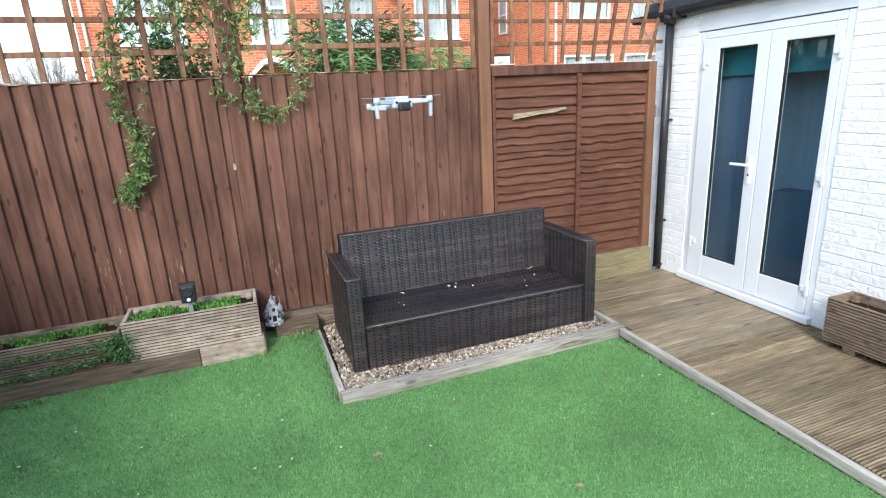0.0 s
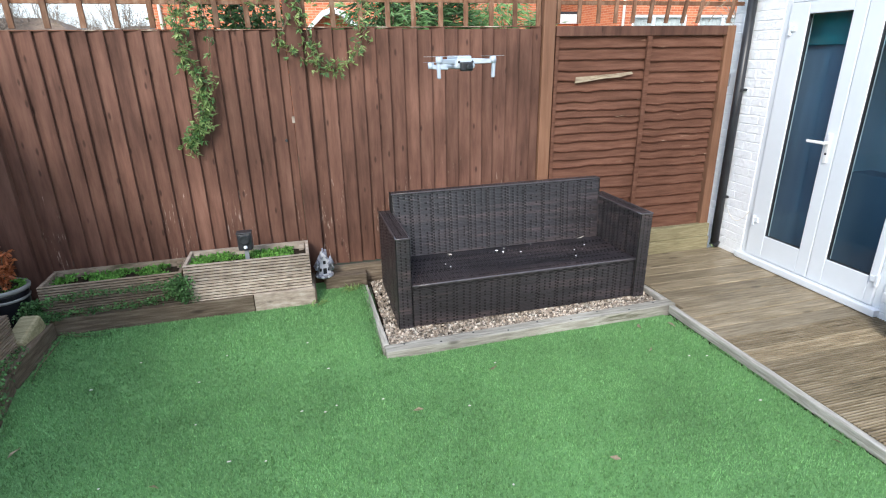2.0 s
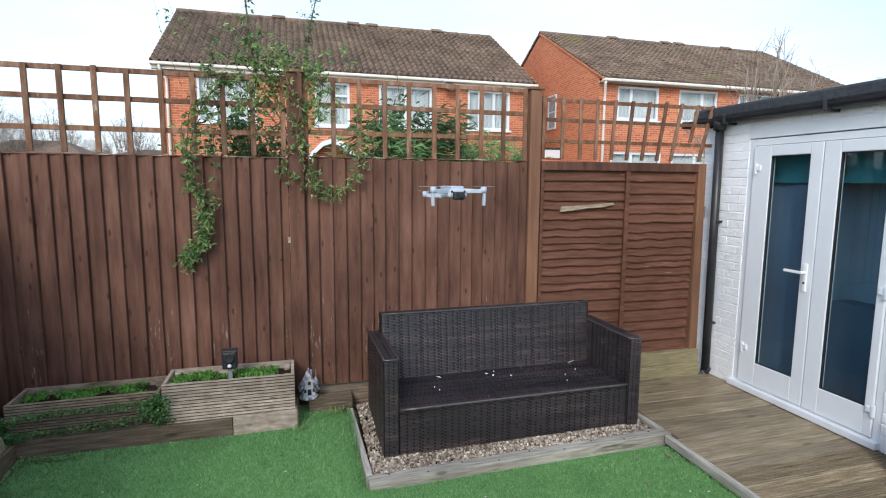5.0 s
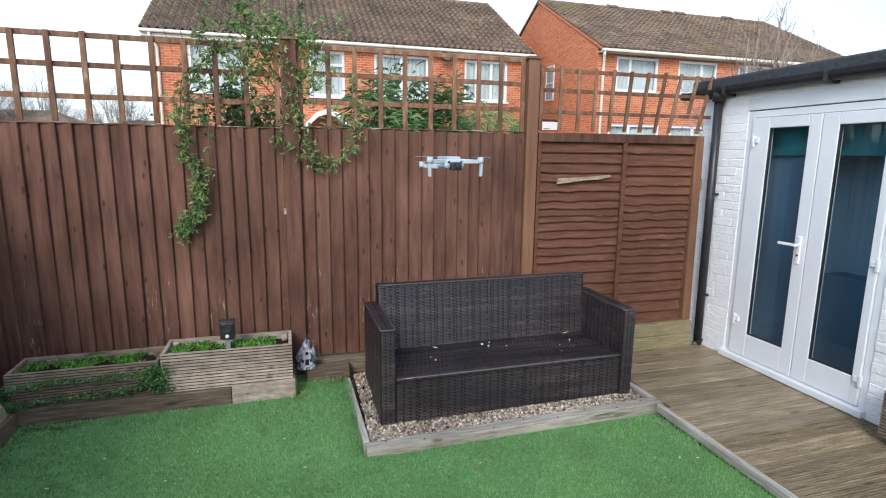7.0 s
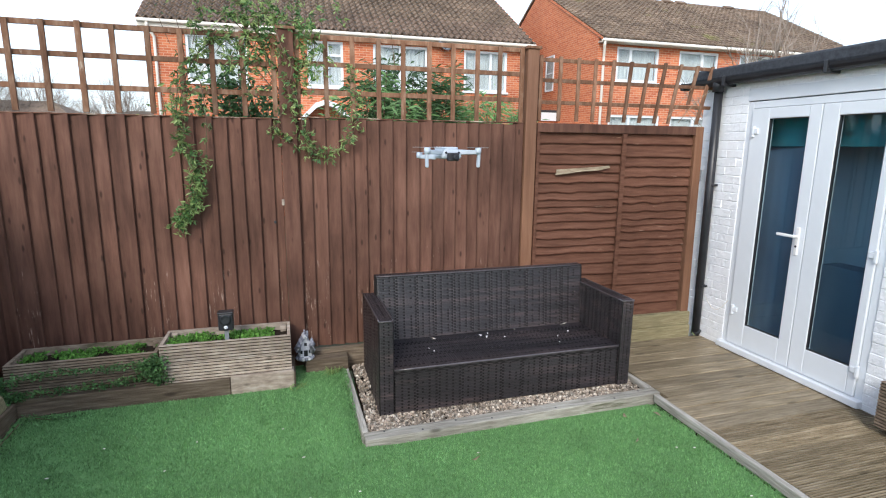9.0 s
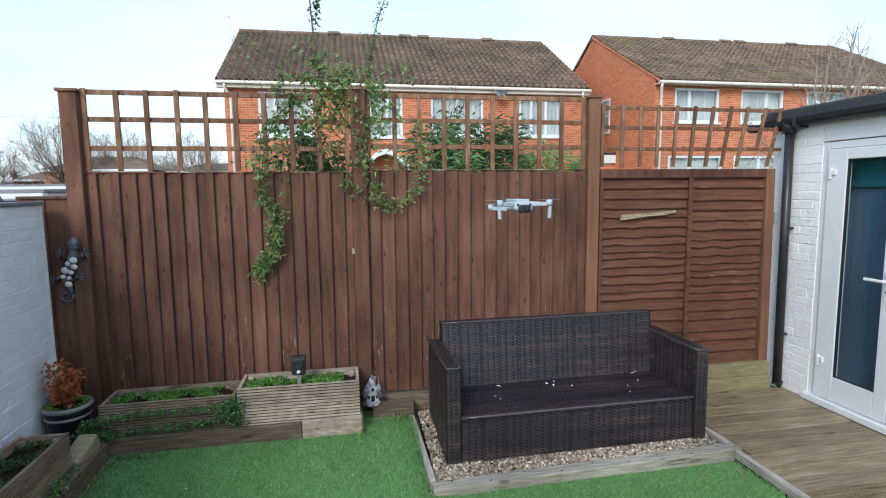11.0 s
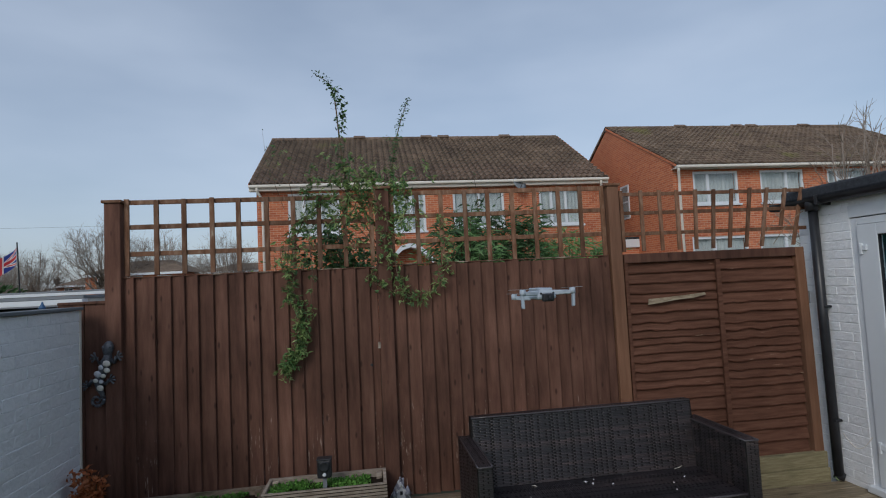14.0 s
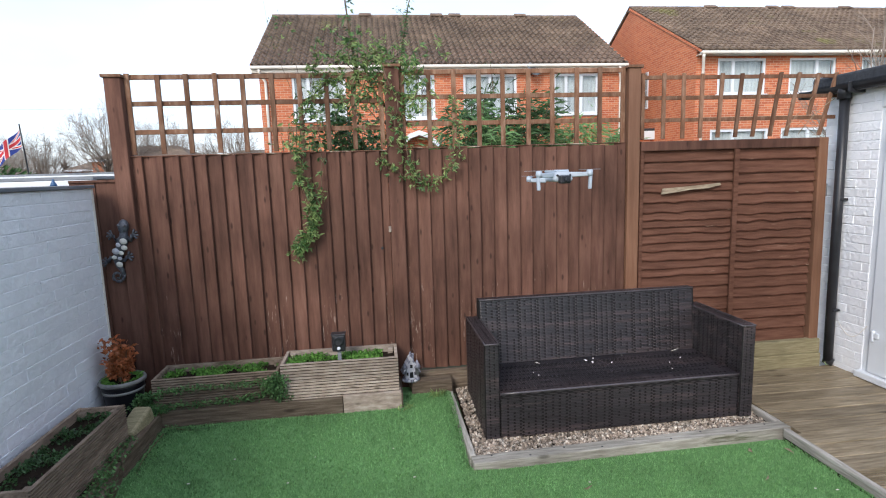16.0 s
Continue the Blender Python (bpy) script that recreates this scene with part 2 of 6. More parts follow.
M = {
    "fence": mat("fence_stain", [(0.064, 0.031, 0.022), (0.112, 0.055, 0.039), (0.155, 0.082, 0.059)], 4.0, 0.75, 0.5, (4, 4, 0.5), vary=0.15, big=0.30, big_scale=1.7, spec=0.18, wear=((0.30, 0.2, 0.16), 2.2, 0.69), knots=(14, 3, 5)),
    "fence_low": mat("fence_stain_peeling", [(0.064, 0.031, 0.022), (0.112, 0.055, 0.039), (0.155, 0.082, 0.059)], 4.0, 0.75, 0.5, (4, 4, 0.5), vary=0.15, big=0.30, big_scale=1.7, spec=0.18, wear=((0.38, 0.29, 0.24), 13.0, 0.69), wear_z=(0.72, 1.2), knots=(14, 3, 5)),
    "waney": mat("waney_stain", [(0.078, 0.035, 0.022), (0.118, 0.055, 0.036), (0.155, 0.077, 0.053)], 4.0, 0.8, 0.5, (0.9, 10, 10), vary=0.10, spec=0.15, wear=((0.30, 0.19, 0.14), 3.5, 0.655)),
    "waney_edge": mat("waney_bare_edge", [(0.06, 0.024, 0.015), (0.12, 0.05, 0.032)], 6.0, 0.85, 0.3, (2, 10, 10), vary=0.1, spec=0.1, wear=((0.38, 0.28, 0.21), 2.2, 0.60)),
    "cap_strip": mat("fence_cap", [(0.10, 0.045, 0.03), (0.17, 0.09, 0.062)], 5.0, 0.85, 0.3, (2, 10, 10), vary=0.1, spec=0.1, wear=((0.40, 0.34, 0.27), 3.0, 0.54)),
    "post": mat("post_stain", [(0.13, 0.06, 0.032), (0.205, 0.105, 0.062)], 3.0, 0.7, 0.3, (9, 9, 0.7), vary=0.1),
    "trellis": mat("trellis_stain", [(0.095, 0.045, 0.025), (0.16, 0.085, 0.052), (0.25, 0.165, 0.115)], 4.0, 0.8, 0.3, (6, 6, 1.5), vary=0.25, spec=0.2, wear=((0.36, 0.30, 0.24), 2.5, 0.64)),
    "sleeper": mat("weathered_sleeper", [(0.07, 0.052, 0.036), (0.14, 0.108, 0.078), (0.225, 0.185, 0.14)], 5.0, 0.85, 0.8, (1.0, 12, 12), vary=0.25, spec=0.2, wear=((0.08, 0.085, 0.045), 1.5, 0.6), knots=(3, 8, 8)),
    "sleeper_y": mat("weathered_sleeper_b", [(0.07, 0.050, 0.034), (0.14, 0.105, 0.075), (0.225, 0.18, 0.135)], 5.0, 0.85, 0.8, (12, 1.0, 12), vary=0.25, spec=0.2, knots=(8, 3, 8)),
    "deck": mat("deck_board", [(0.11, 0.084, 0.050), (0.24, 0.19, 0.122), (0.38, 0.32, 0.232)], 5.0, 0.5, 0.6, (0.8, 10, 10), vary=0.22, wear=((0.10, 0.075, 0.046), 0.8, 0.62), knots=(2.5, 7, 7)),
    "planter": mat("planter_board", [(0.19, 0.15, 0.115), (0.34, 0.28, 0.228), (0.49, 0.43, 0.365)], 5.0, 0.8, 0.25, (2.0, 7, 7), vary=0.2, wear=((0.11, 0.085, 0.06), 1.2, 0.62), knots=(5, 9, 12)),
    "planter_dark": mat("dark_planter_board", [(0.10, 0.075, 0.055), (0.19, 0.148, 0.112), (0.28, 0.23, 0.18)], 5.0, 0.85, 0.3, (2.0, 7, 7), vary=0.2, spec=0.2, wear=((0.07, 0.065, 0.035), 1.2, 0.58), knots=(5, 9, 12)),
    "planter_y": mat("planter_board_b", [(0.13, 0.09, 0.065), (0.22, 0.165, 0.12), (0.31, 0.24, 0.18)], 5.0, 0.8, 0.25, (7, 2.0, 7), vary=0.2, knots=(9, 5, 12)),
    "white": mat("white_masonry_paint", [(0.74, 0.765, 0.80), (0.81, 0.83, 0.86)], 9.0, 0.6, 0.8, vary=0.03, big=0.05, bump_scale=30, dist=0.013),
    "upvc": mat("white_upvc", [(0.65, 0.69, 0.735), (0.69, 0.73, 0.775)], 4.0, 0.3, 0.0, vary=0.0, big=0.02),
    "black": mat("black_plastic", [(0.012, 0.013, 0.016), (0.03, 0.032, 0.037)], 5.0, 0.35, 0.05, vary=0.0),
    "felt": mat("roof_felt", [(0.02, 0.024, 0.03), (0.05, 0.055, 0.065)], 30.0, 0.8, 0.3, vary=0.0),
    "turf": mat("artificial_turf", [(0.08, 0.185, 0.062), (0.145, 0.30, 0.105)], 60.0, 0.9, 0.5, vary=0.0, big=0.15, big_scale=1.4),
    "blade": mat("turf_blade", [(0.125, 0.28, 0.10), (0.235, 0.425, 0.185)], 40.0, 0.65, 0.0, vary=0.40, big=0.2, big_scale=2.6, spec=0.15, island=True, translucent=0.25),
    "soil": mat("soil", [(0.010, 0.007, 0.005), (0.035, 0.025, 0.017)], 30.0, 0.95, 0.8, vary=0.0, spec=0.1),
    "gravel": mat("gravel_stone", [(0.10, 0.078, 0.06), (0.26, 0.21, 0.165), (0.58, 0.55, 0.49)], 34.0, 0.7, 0.1, vary=0.7, island=True),
    "ground": mat("rough_ground", [(0.05, 0.06, 0.03), (0.09, 0.09, 0.05)], 0.5, 0.95, 0.0, vary=0.0),
    "tile": mat("roof_tile", [(0.095, 0.062, 0.045), (0.165, 0.115, 0.085), (0.235, 0.175, 0.13)], 5.0, 0.85, 0.2, vary=0.10, wear=((0.15, 0.145, 0.065), 0.7, 0.62)),
    "tile_far": mat("roof_tile_mossy", [(0.095, 0.064, 0.046), (0.16, 0.115, 0.082), (0.225, 0.17, 0.122)], 5.0, 0.85, 0.2, vary=0.13, island=True, wear=((0.17, 0.155, 0.06), 0.6, 0.60)),
    "brick_x": brick_mat("red_brick_front", (0.40, 0.095, 0.04), (0.58, 0.19, 0.085), (0.52, 0.32, 0.22), "X", 0.068, 0.21),
    # lighter than the front brick: the gable's sunlight is put into its colour
    "brick_y": brick_mat("red_brick_gable_lit", (0.46, 0.12, 0.05), (0.60, 0.20, 0.085), (0.56, 0.30, 0.19), "Y", 0.068, 0.21),
    "cream": mat("cream_gutter_paint", [(0.68, 0.64, 0.57), (0.76, 0.73, 0.67)], 3.0, 0.5, 0.0, vary=0.0, big=0.08),
    "glass": glass_mat("window_glass", (0.92, 0.95, 0.96)),
    "glass_door": glass_mat("tinted_door_glass", (0.76, 0.85, 0.88)),
    "curtain": mat("net_curtain", [(0.42, 0.44, 0.44), (0.60, 0.61, 0.60)], 3.0, 0.9, 0.0, (6, 6, 0.3), vary=0.1),
    # near-black tone that paints in the shade of unlit rooms
    "dark": mat("unlit_room_dark", [(0.03, 0.03, 0.032), (0.05, 0.05, 0.05)], 2.0, 0.9, 0.0, vary=0.0),
    "leaf": mat("climber_leaf", [(0.13, 0.20, 0.06), (0.22, 0.31, 0.11), (0.34, 0.41, 0.18)], 6.0, 0.45, 0.0, vary=0.45, island=True, translucent=0.3),
    "leaf_dark": mat("dark_leaf", [(0.03, 0.075, 0.025), (0.07, 0.14, 0.05)], 6.0, 0.45, 0.0, vary=0.45, island=True, translucent=0.2),
    "leaf_ivy": mat("ivy_leaf", [(0.03, 0.085, 0.025), (0.12, 0.24, 0.08)], 9.0, 0.5, 0.0, vary=0.5, island=True, translucent=0.15),
    "leaf_pale": mat("bamboo_leaf", [(0.10, 0.22, 0.075), (0.20, 0.35, 0.13)], 6.0, 0.5, 0.0, vary=0.4, island=True, translucent=0.3),
    "leaf_copper": mat("copper_leaf", [(0.28, 0.08, 0.03), (0.46, 0.16, 0.06)], 9.0, 0.55, 0.0, vary=0.35, island=True, translucent=0.25),
    "moss": mat("moss_leaf", [(0.06, 0.17, 0.025), (0.14, 0.32, 0.055)], 20.0, 0.7, 0.0, vary=0.45, island=True, translucent=0.2),
    "stem": mat("woody_stem", [(0.09, 0.06, 0.035), (0.16, 0.11, 0.07)], 20.0, 0.8, 0.2, vary=0.0),
    "bark": mat("winter_bark", [(0.19, 0.155, 0.125), (0.31, 0.26, 0.22)], 4.0, 0.9, 0.0, vary=0.1),
    "strand": mat("woven_strand", [(0.006, 0.0056, 0.0072), (0.021, 0.0175, 0.021), (0.072, 0.050, 0.048)], 1.0, 0.36, 0.0, (0.7, 5, 15), vary=0.38, big=0.3, big_scale=3.0, island=True, spec=0.8),
    # edge strands paler than the weave, their sheen put into the colour
    "rim": mat("edge_strand", [(0.03, 0.027, 0.031), (0.075, 0.065, 0.07)], 30.0, 0.32, 0.1, vary=0.1, spec=0.8),
    "weave_base": mat("weave_base", [(0.003, 0.0028, 0.003), (0.007, 0.006, 0.006)], 9.0, 0.8, 0.0, vary=0.0),
    "room": mat("bluish_backing", [(0.36, 0.48, 0.58), (0.44, 0.56, 0.66)], 2.0, 0.9, 0.0, vary=0.0),
    "room_floor": mat("room_floor", [(0.2, 0.19, 0.16), (0.3, 0.28, 0.24)], 4.0, 0.5, 0.0, vary=0.0),
    "edge": mat("bleached_edging", [(0.22, 0.205, 0.18), (0.37, 0.35, 0.315), (0.50, 0.48, 0.44)], 5.0, 0.85, 0.8, (12, 1.0, 12), vary=0.12),
    "edge_x": mat("bleached_rail", [(0.15, 0.137, 0.112), (0.255, 0.24, 0.208), (0.37, 0.355, 0.315)], 5.0, 0.85, 0.8, (1.0, 12, 12), vary=0.12, wear=((0.11, 0.11, 0.07), 1.5, 0.6), knots=(3, 8, 8)),
    "green_timber": mat("green_treated_timber", [(0.13, 0.112, 0.06), (0.21, 0.183, 0.105), (0.29, 0.262, 0.165)], 5.0, 0.8, 0.5, (1.0, 12, 12), vary=0.15, wear=((0.10, 0.092, 0.05), 1.5, 0.6)),
    "stone": mat("grey_stone", [(0.13, 0.14, 0.18), (0.36, 0.37, 0.43)], 35.0, 0.85, 0.6, vary=0.0),
    "stone_w": mat("pale_pebble", [(0.55, 0.53, 0.47), (0.72, 0.70, 0.64)], 25.0, 0.6, 0.1, vary=0.1),
    "metal_dark": mat("dark_iron", [(0.02, 0.022, 0.026), (0.05, 0.055, 0.06)], 25.0, 0.5, 0.2, metal=0.5, vary=0.0),
    "pewter": mat("grey_cast_iron", [(0.05, 0.055, 0.066), (0.17, 0.18, 0.205)], 60.0, 0.42, 0.3, metal=0.4, vary=0.0),
    "drone": mat("pale_grey_plastic", [(0.34, 0.40, 0.47), (0.42, 0.47, 0.53)], 8.0, 0.4, 0.0, vary=0.0, big=0.03),
    # dirt tone that also paints shade into the tile channels
    "tile_dirt_shade": mat("tile_channel_dirt_shade", [(0.035, 0.029, 0.022), (0.065, 0.055, 0.04)], 5.0, 0.95, 0.0, vary=0.1),
    # grime-brown tone that paints shade into the groove floors
    "groove": mat("groove_shade", [(0.022, 0.016, 0.010), (0.05, 0.038, 0.026)], 9.0, 0.9, 0.0, vary=0.0),
    "door_backing": mat("blue_grey_backing", [(0.125, 0.175, 0.245), (0.16, 0.22, 0.30)], 1.0, 0.9, 0.0, (8, 8, 0.4), vary=0.0),
    "pale_stone": mat("pale_cast_stone", [(0.42, 0.43, 0.48), (0.62, 0.63, 0.67)], 35.0, 0.85, 0.5, vary=0.0),
    "torn": mat("bare_torn_wood", [(0.13, 0.09, 0.055), (0.36, 0.30, 0.21)], 6.0, 0.8, 0.5, (2, 9, 9), vary=0.0),
    "chrome": mat("brushed_handle", [(0.72, 0.72, 0.72), (0.8, 0.8, 0.8)], 4.0, 0.3, 0.0, vary=0.0, big=0.02),
    "blue": mat("blue_plastic", [(0.03, 0.09, 0.2), (0.05, 0.14, 0.3)], 8.0, 0.5, 0.1, vary=0.0),
    "haze": mat("far_wood", [(0.10, 0.085, 0.07), (0.17, 0.145, 0.12)], 0.4, 0.95, 0.0, vary=0.2),
    "red": mat("flag_red", [(0.5, 0.03, 0.04), (0.6, 0.05, 0.06)], 3.0, 0.8, 0.0, vary=0.0),
    "navy": mat("flag_blue", [(0.02, 0.04, 0.22), (0.03, 0.06, 0.3)], 3.0, 0.8, 0.0, vary=0.0),
    "flagwhite": mat("flag_white", [(0.72, 0.72, 0.74), (0.8, 0.8, 0.8)], 3.0, 0.8, 0.0, vary=0.0),
    "glaze": mat("glazed_pot", [(0.006, 0.006, 0.008), (0.018, 0.018, 0.022)], 5.0, 0.3, 0.0, vary=0.0, spec=0.2),
    "glaze_rim": mat("glazed_rim", [(0.12, 0.12, 0.11), (0.25, 0.25, 0.24)], 9.0, 0.25, 0.0, vary=0.0),
    "grey_roof": mat("grey_flat_roof", [(0.15, 0.17, 0.19), (0.24, 0.26, 0.28)], 2.0, 0.7, 0.1, vary=0.0),
    "teal": mat("teal_fabric", [(0.02, 0.16, 0.19), (0.04, 0.24, 0.27)], 6.0, 0.8, 0.0, vary=0.0),
}


# ---- mesh helpers ----
def link(name, me, material, parent=None):
    me.materials.append(material)
    ob = new(name, me)
    ob.parent = parent
    return ob


def part(name, bm, material, parent, label=""):
    me = bpy.data.meshes.new(name)
    bm.to_mesh(me)
    bm.free()
    return tagged(link(name, me, material, parent), label)


def raw(name, verts, faces, material, parent=None, label="", smooth=False):
    me = bpy.data.meshes.new(name)
    me.from_pydata([tuple(v) for v in verts], [], faces)
    if smooth:
        for p in me.polygons:
            p.use_smooth = True
    return tagged(link(name, me, material, parent), label)


def thing(name, at, label, category, group="", kind="", rz=0.0):
    ob = new(name)
    ob.empty_display_size = 0.1
    ob.matrix_basis = pose(*at, 0, 0, rz)
    return tagged(ob, label, category, group, kind)


def box(bm, x0, x1, y0, y1, z0, z1, bevel=0.0, m=None):
    r = bmesh.ops.create_cube(bm, size=1.0)
    vs = r["verts"]
    mm = Matrix.Translation(((x0 + x1) / 2, (y0 + y1) / 2, (z0 + z1) / 2)) @ Matrix.Diagonal((x1 - x0, y1 - y0, z1 - z0, 1))
    bmesh.ops.transform(bm, matrix=(m @ mm) if m else mm, verts=vs)
    if bevel:
        es = {e for v in vs for e in v.link_edges}
        bmesh.ops.bevel(bm, geom=list(es), offset=bevel, segments=2, affect="EDGES", profile=0.5)
    return bm


def boxed(x0, x1, y0, y1, z0, z1, bevel=0.0):
    return box(bmesh.new(), x0, x1, y0, y1, z0, z1, bevel)


def turned(profile, seg=20, m=None):
    """A solid of revolution round z from (radius, z) pairs."""
    bm = bmesh.new()
    rings = []
    for r, z in profile:
        rings.append([bm.verts.new((r * math.cos(2 * math.pi * k / seg), r * math.sin(2 * math.pi * k / seg), z)) for k in range(seg)])
    for a, b in zip(rings, rings[1:]):
        for k in range(seg):
            f = bm.faces.new((a[k], a[(k + 1) % seg], b[(k + 1) % seg], b[k]))
            f.smooth = True
    bm.faces.new(list(reversed(rings[0])))
    bm.faces.new(rings[-1])
    if m:
        bmesh.ops.transform(bm, matrix=m, verts=bm.verts)
    return bm


def tube_data(paths, seg=5):
    """Vertices and faces of tubes along lists of (point, radius)."""
    V, F = [], []
    for path in paths:
        base = len(V)
        n = len(path)
        for i, (p, r) in enumerate(path):
            p = Vector(p)
            d = (Vector(path[min(i + 1, n - 1)][0]) - Vector(path[max(i - 1, 0)][0])).normalized()
            u = d.orthogonal().normalized()
            w = d.cross(u)
            for k in range(seg):
                a = 2 * math.pi * k / seg
                V.append(p + (u * math.cos(a) + w * math.sin(a)) * r)
        for i in range(n - 1):
            for k in range(seg):
                a, b = base + i * seg + k, base + i * seg + (k + 1) % seg
                F.append((a, b, b + seg, a + seg))
        F.append(tuple(base + k for k in reversed(range(seg))))
        F.append(tuple(base + (n - 1) * seg + k for k in range(seg)))
    return V, F


def leaves_data(items, rng):
    """items: (point, direction, length, width). Each leaf: a folded blade of four faces."""
    V, F = [], []
    for p, d, ln, w in items:
        p, d = Vector(p), Vector(d).normalized()
        s = d.cross(Vector((rng.uniform(-1, 1), rng.uniform(-1, 1), rng.uniform(-0.3, 1)))).normalized()
        n = s.cross(d)
        b = len(V)
        V += [p, p + d * ln * 0.45 + s * w * 0.5 + n * w * 0.18, p + d * ln * 0.5, p + d * ln * 0.45 - s * w * 0.5 + n * w * 0.18, p + d * ln - n * ln * 0.12]
        F += [(b, b + 1, b + 2), (b, b + 2, b + 3), (b + 1, b + 4, b + 2), (b + 2, b + 4, b + 3)]
    return V, F


def pieces_wall(a0, a1, z0, z1, holes):
    """Rectangles that tile a wall round its holes (a0, a1, z0, z1)."""
    xs = sorted({a0, a1, *[h[0] for h in holes], *[h[1] for h in holes]})
    zs = sorted({z0, z1, *[h[2] for h in holes], *[h[3] for h in holes]})
    out = []
    for x, xx in zip(xs, xs[1:]):
        for z, zz in zip(zs, zs[1:]):
            cx, cz = (x + xx) / 2, (z + zz) / 2
            if not any(h[0] < cx < h[1] and h[2] < cz < h[3] for h in holes):
                out.append((x, xx, z, zz))
    return out


# ---- ground ----
def smooth(a, b, v):
    t = min(1.0, max(0.0, (v - a) / (b - a)))
    return t * t * (3 - 2 * t)


def turf_z(x, y):
    if x > 0.25 and y > 3.52:
        return -0.03
    back = 0.135 * smooth(3.3, 4.2, y) * (1 - smooth(0.27, 0.5, x))
    side = 0.11 * smooth(-1.0, -1.8, x) * smooth(1.5, 3.4, y)
    return max(back, side) + 0.006 * noise.noise((x * 1.3, y * 1.3, 0))


DECK = 0.06
bm = boxed(-700, 700, -200, 1200, -0.4, -0.3)
tagged(part("ground", bm, M["ground"], None), "rough grassy ground reaching to the horizon", "ground", kind="structure")


def build_turf():
    xs, ys = np.arange(-2.05, 2.44, 0.09), np.arange(-2.6, 4.62, 0.09)
    V = [(x, y, turf_z(x, y)) for y in ys for x in xs]
    n = len(xs)
    F = [(j * n + i, j * n + i + 1, (j + 1) * n + i + 1, (j + 1) * n + i) for j in range(len(ys) - 1) for i in range(n - 1)]
    ob = raw("lawn", V, F, M["turf"], smooth=True)
    tagged(ob, "bright green artificial turf lawn between timber edgings", "lawn", kind="structure")
    return ob


lawn = build_turf()


# unseen wall, added to block low sky and darken the fence foot
tagged(part("unseen_wall_south", boxed(-5.2, 6.8, -3.3, -3.1, -0.3, 2.2), M["brick_x"], None), "plain brick wall added out of view to darken the low parts", "wall", kind="structure")

# ---- fence ----
FY = 4.6
fence = thing("garden_fence", (0, 0, 0), "dark reddish-brown timber garden fence with trellis along its top", "fence")


def fence_part(name, at, label):
    ob = new(name)
    ob.empty_display_size = 0.1
    ob.matrix_basis = pose(*at)
    ob.parent = fence
    return tagged(ob, label)


def feather_panel(edges, z0, z1, label):
    """Vertical feather-edge boards between the given overlaps, on three rails behind."""
    x0, x1 = edges[0], edges[-1]
    th = fence_part("panel", ((x0 + x1) / 2, FY, z0), label)
    ox = (x0 + x1) / 2
    rng = random.Random(int(x0 * 100))
    h = z1 - z0
    for i, (e0, e1) in enumerate(zip(edges, edges[1:])):
        a, w = e0 - ox, e1 - e0
        h = z1 - z0 + rng.uniform(-0.007, 0.007)
        d = rng.uniform(-0.003, 0.003)
        tilt, warp, ph = rng.uniform(-0.004, 0.004), rng.uniform(0.001, 0.0035), rng.uniform(0, 40)
        V, F, n = [], [], 8
        for j in range(n + 1):
            z = h * j / n
            q = tilt * j / n + warp * noise.noise((z * 2.3, ph, 0))
            c = d + 0.003 * noise.noise((z * 1.4, ph, 5))
            V += [(a - 0.012, 0.031 + d, z), (a + w + q - 0.006, 0.006 + c, z), (a + w + q - 0.002, 0.009 + c, z), (a + w + q - 0.002, 0.04 + d, z), (a - 0.012, 0.044 + d, z)]
        for j in range(n):
            o = j * 5
            F += [(o + k, o + (k + 1) % 5, o + 5 + (k + 1) % 5, o + 5 + k) for k in range(5)]
        F += [(4, 3, 2, 1, 0), tuple(n * 5 + k for k in range(5))]
        raw("board", V, F, M["fence_low"] if rng.random() < 0.6 else M["fence"], th)
    for z in (0.25, 0.9, 1.5):
        part("rail", boxed(x0 - ox, x1 - ox, 0.046, 0.08, z, z + 0.07, 0.004), M["fence"], th)
    part("capping", boxed(x0 - ox, x1 - ox, 0.008, 0.055, h, h + 0.008, 0.003), M["cap_strip"], th, "thin weathered capping strip")
    return th


feather_panel((-1.992, -1.91, -1.771, -1.659, -1.562, -1.473, -1.363, -1.26, -1.144, -1.036, -0.931, -0.826, -0.724, -0.604, -0.509, -0.414, -0.318, -0.213, -0.152), 0.27, 2.018, "dark reddish-brown featheredge fence panel with scuffed lower boards")
feather_panel((-0.04, 0.06, 0.165, 0.267, 0.37, 0.468, 0.56, 0.668, 0.776, 0.884, 0.983, 1.084, 1.177, 1.278, 1.37, 1.472, 1.576, 1.682, 1.756), 0.27, 2.018, "dark reddish-brown featheredge fence panel behind the rattan sofa")


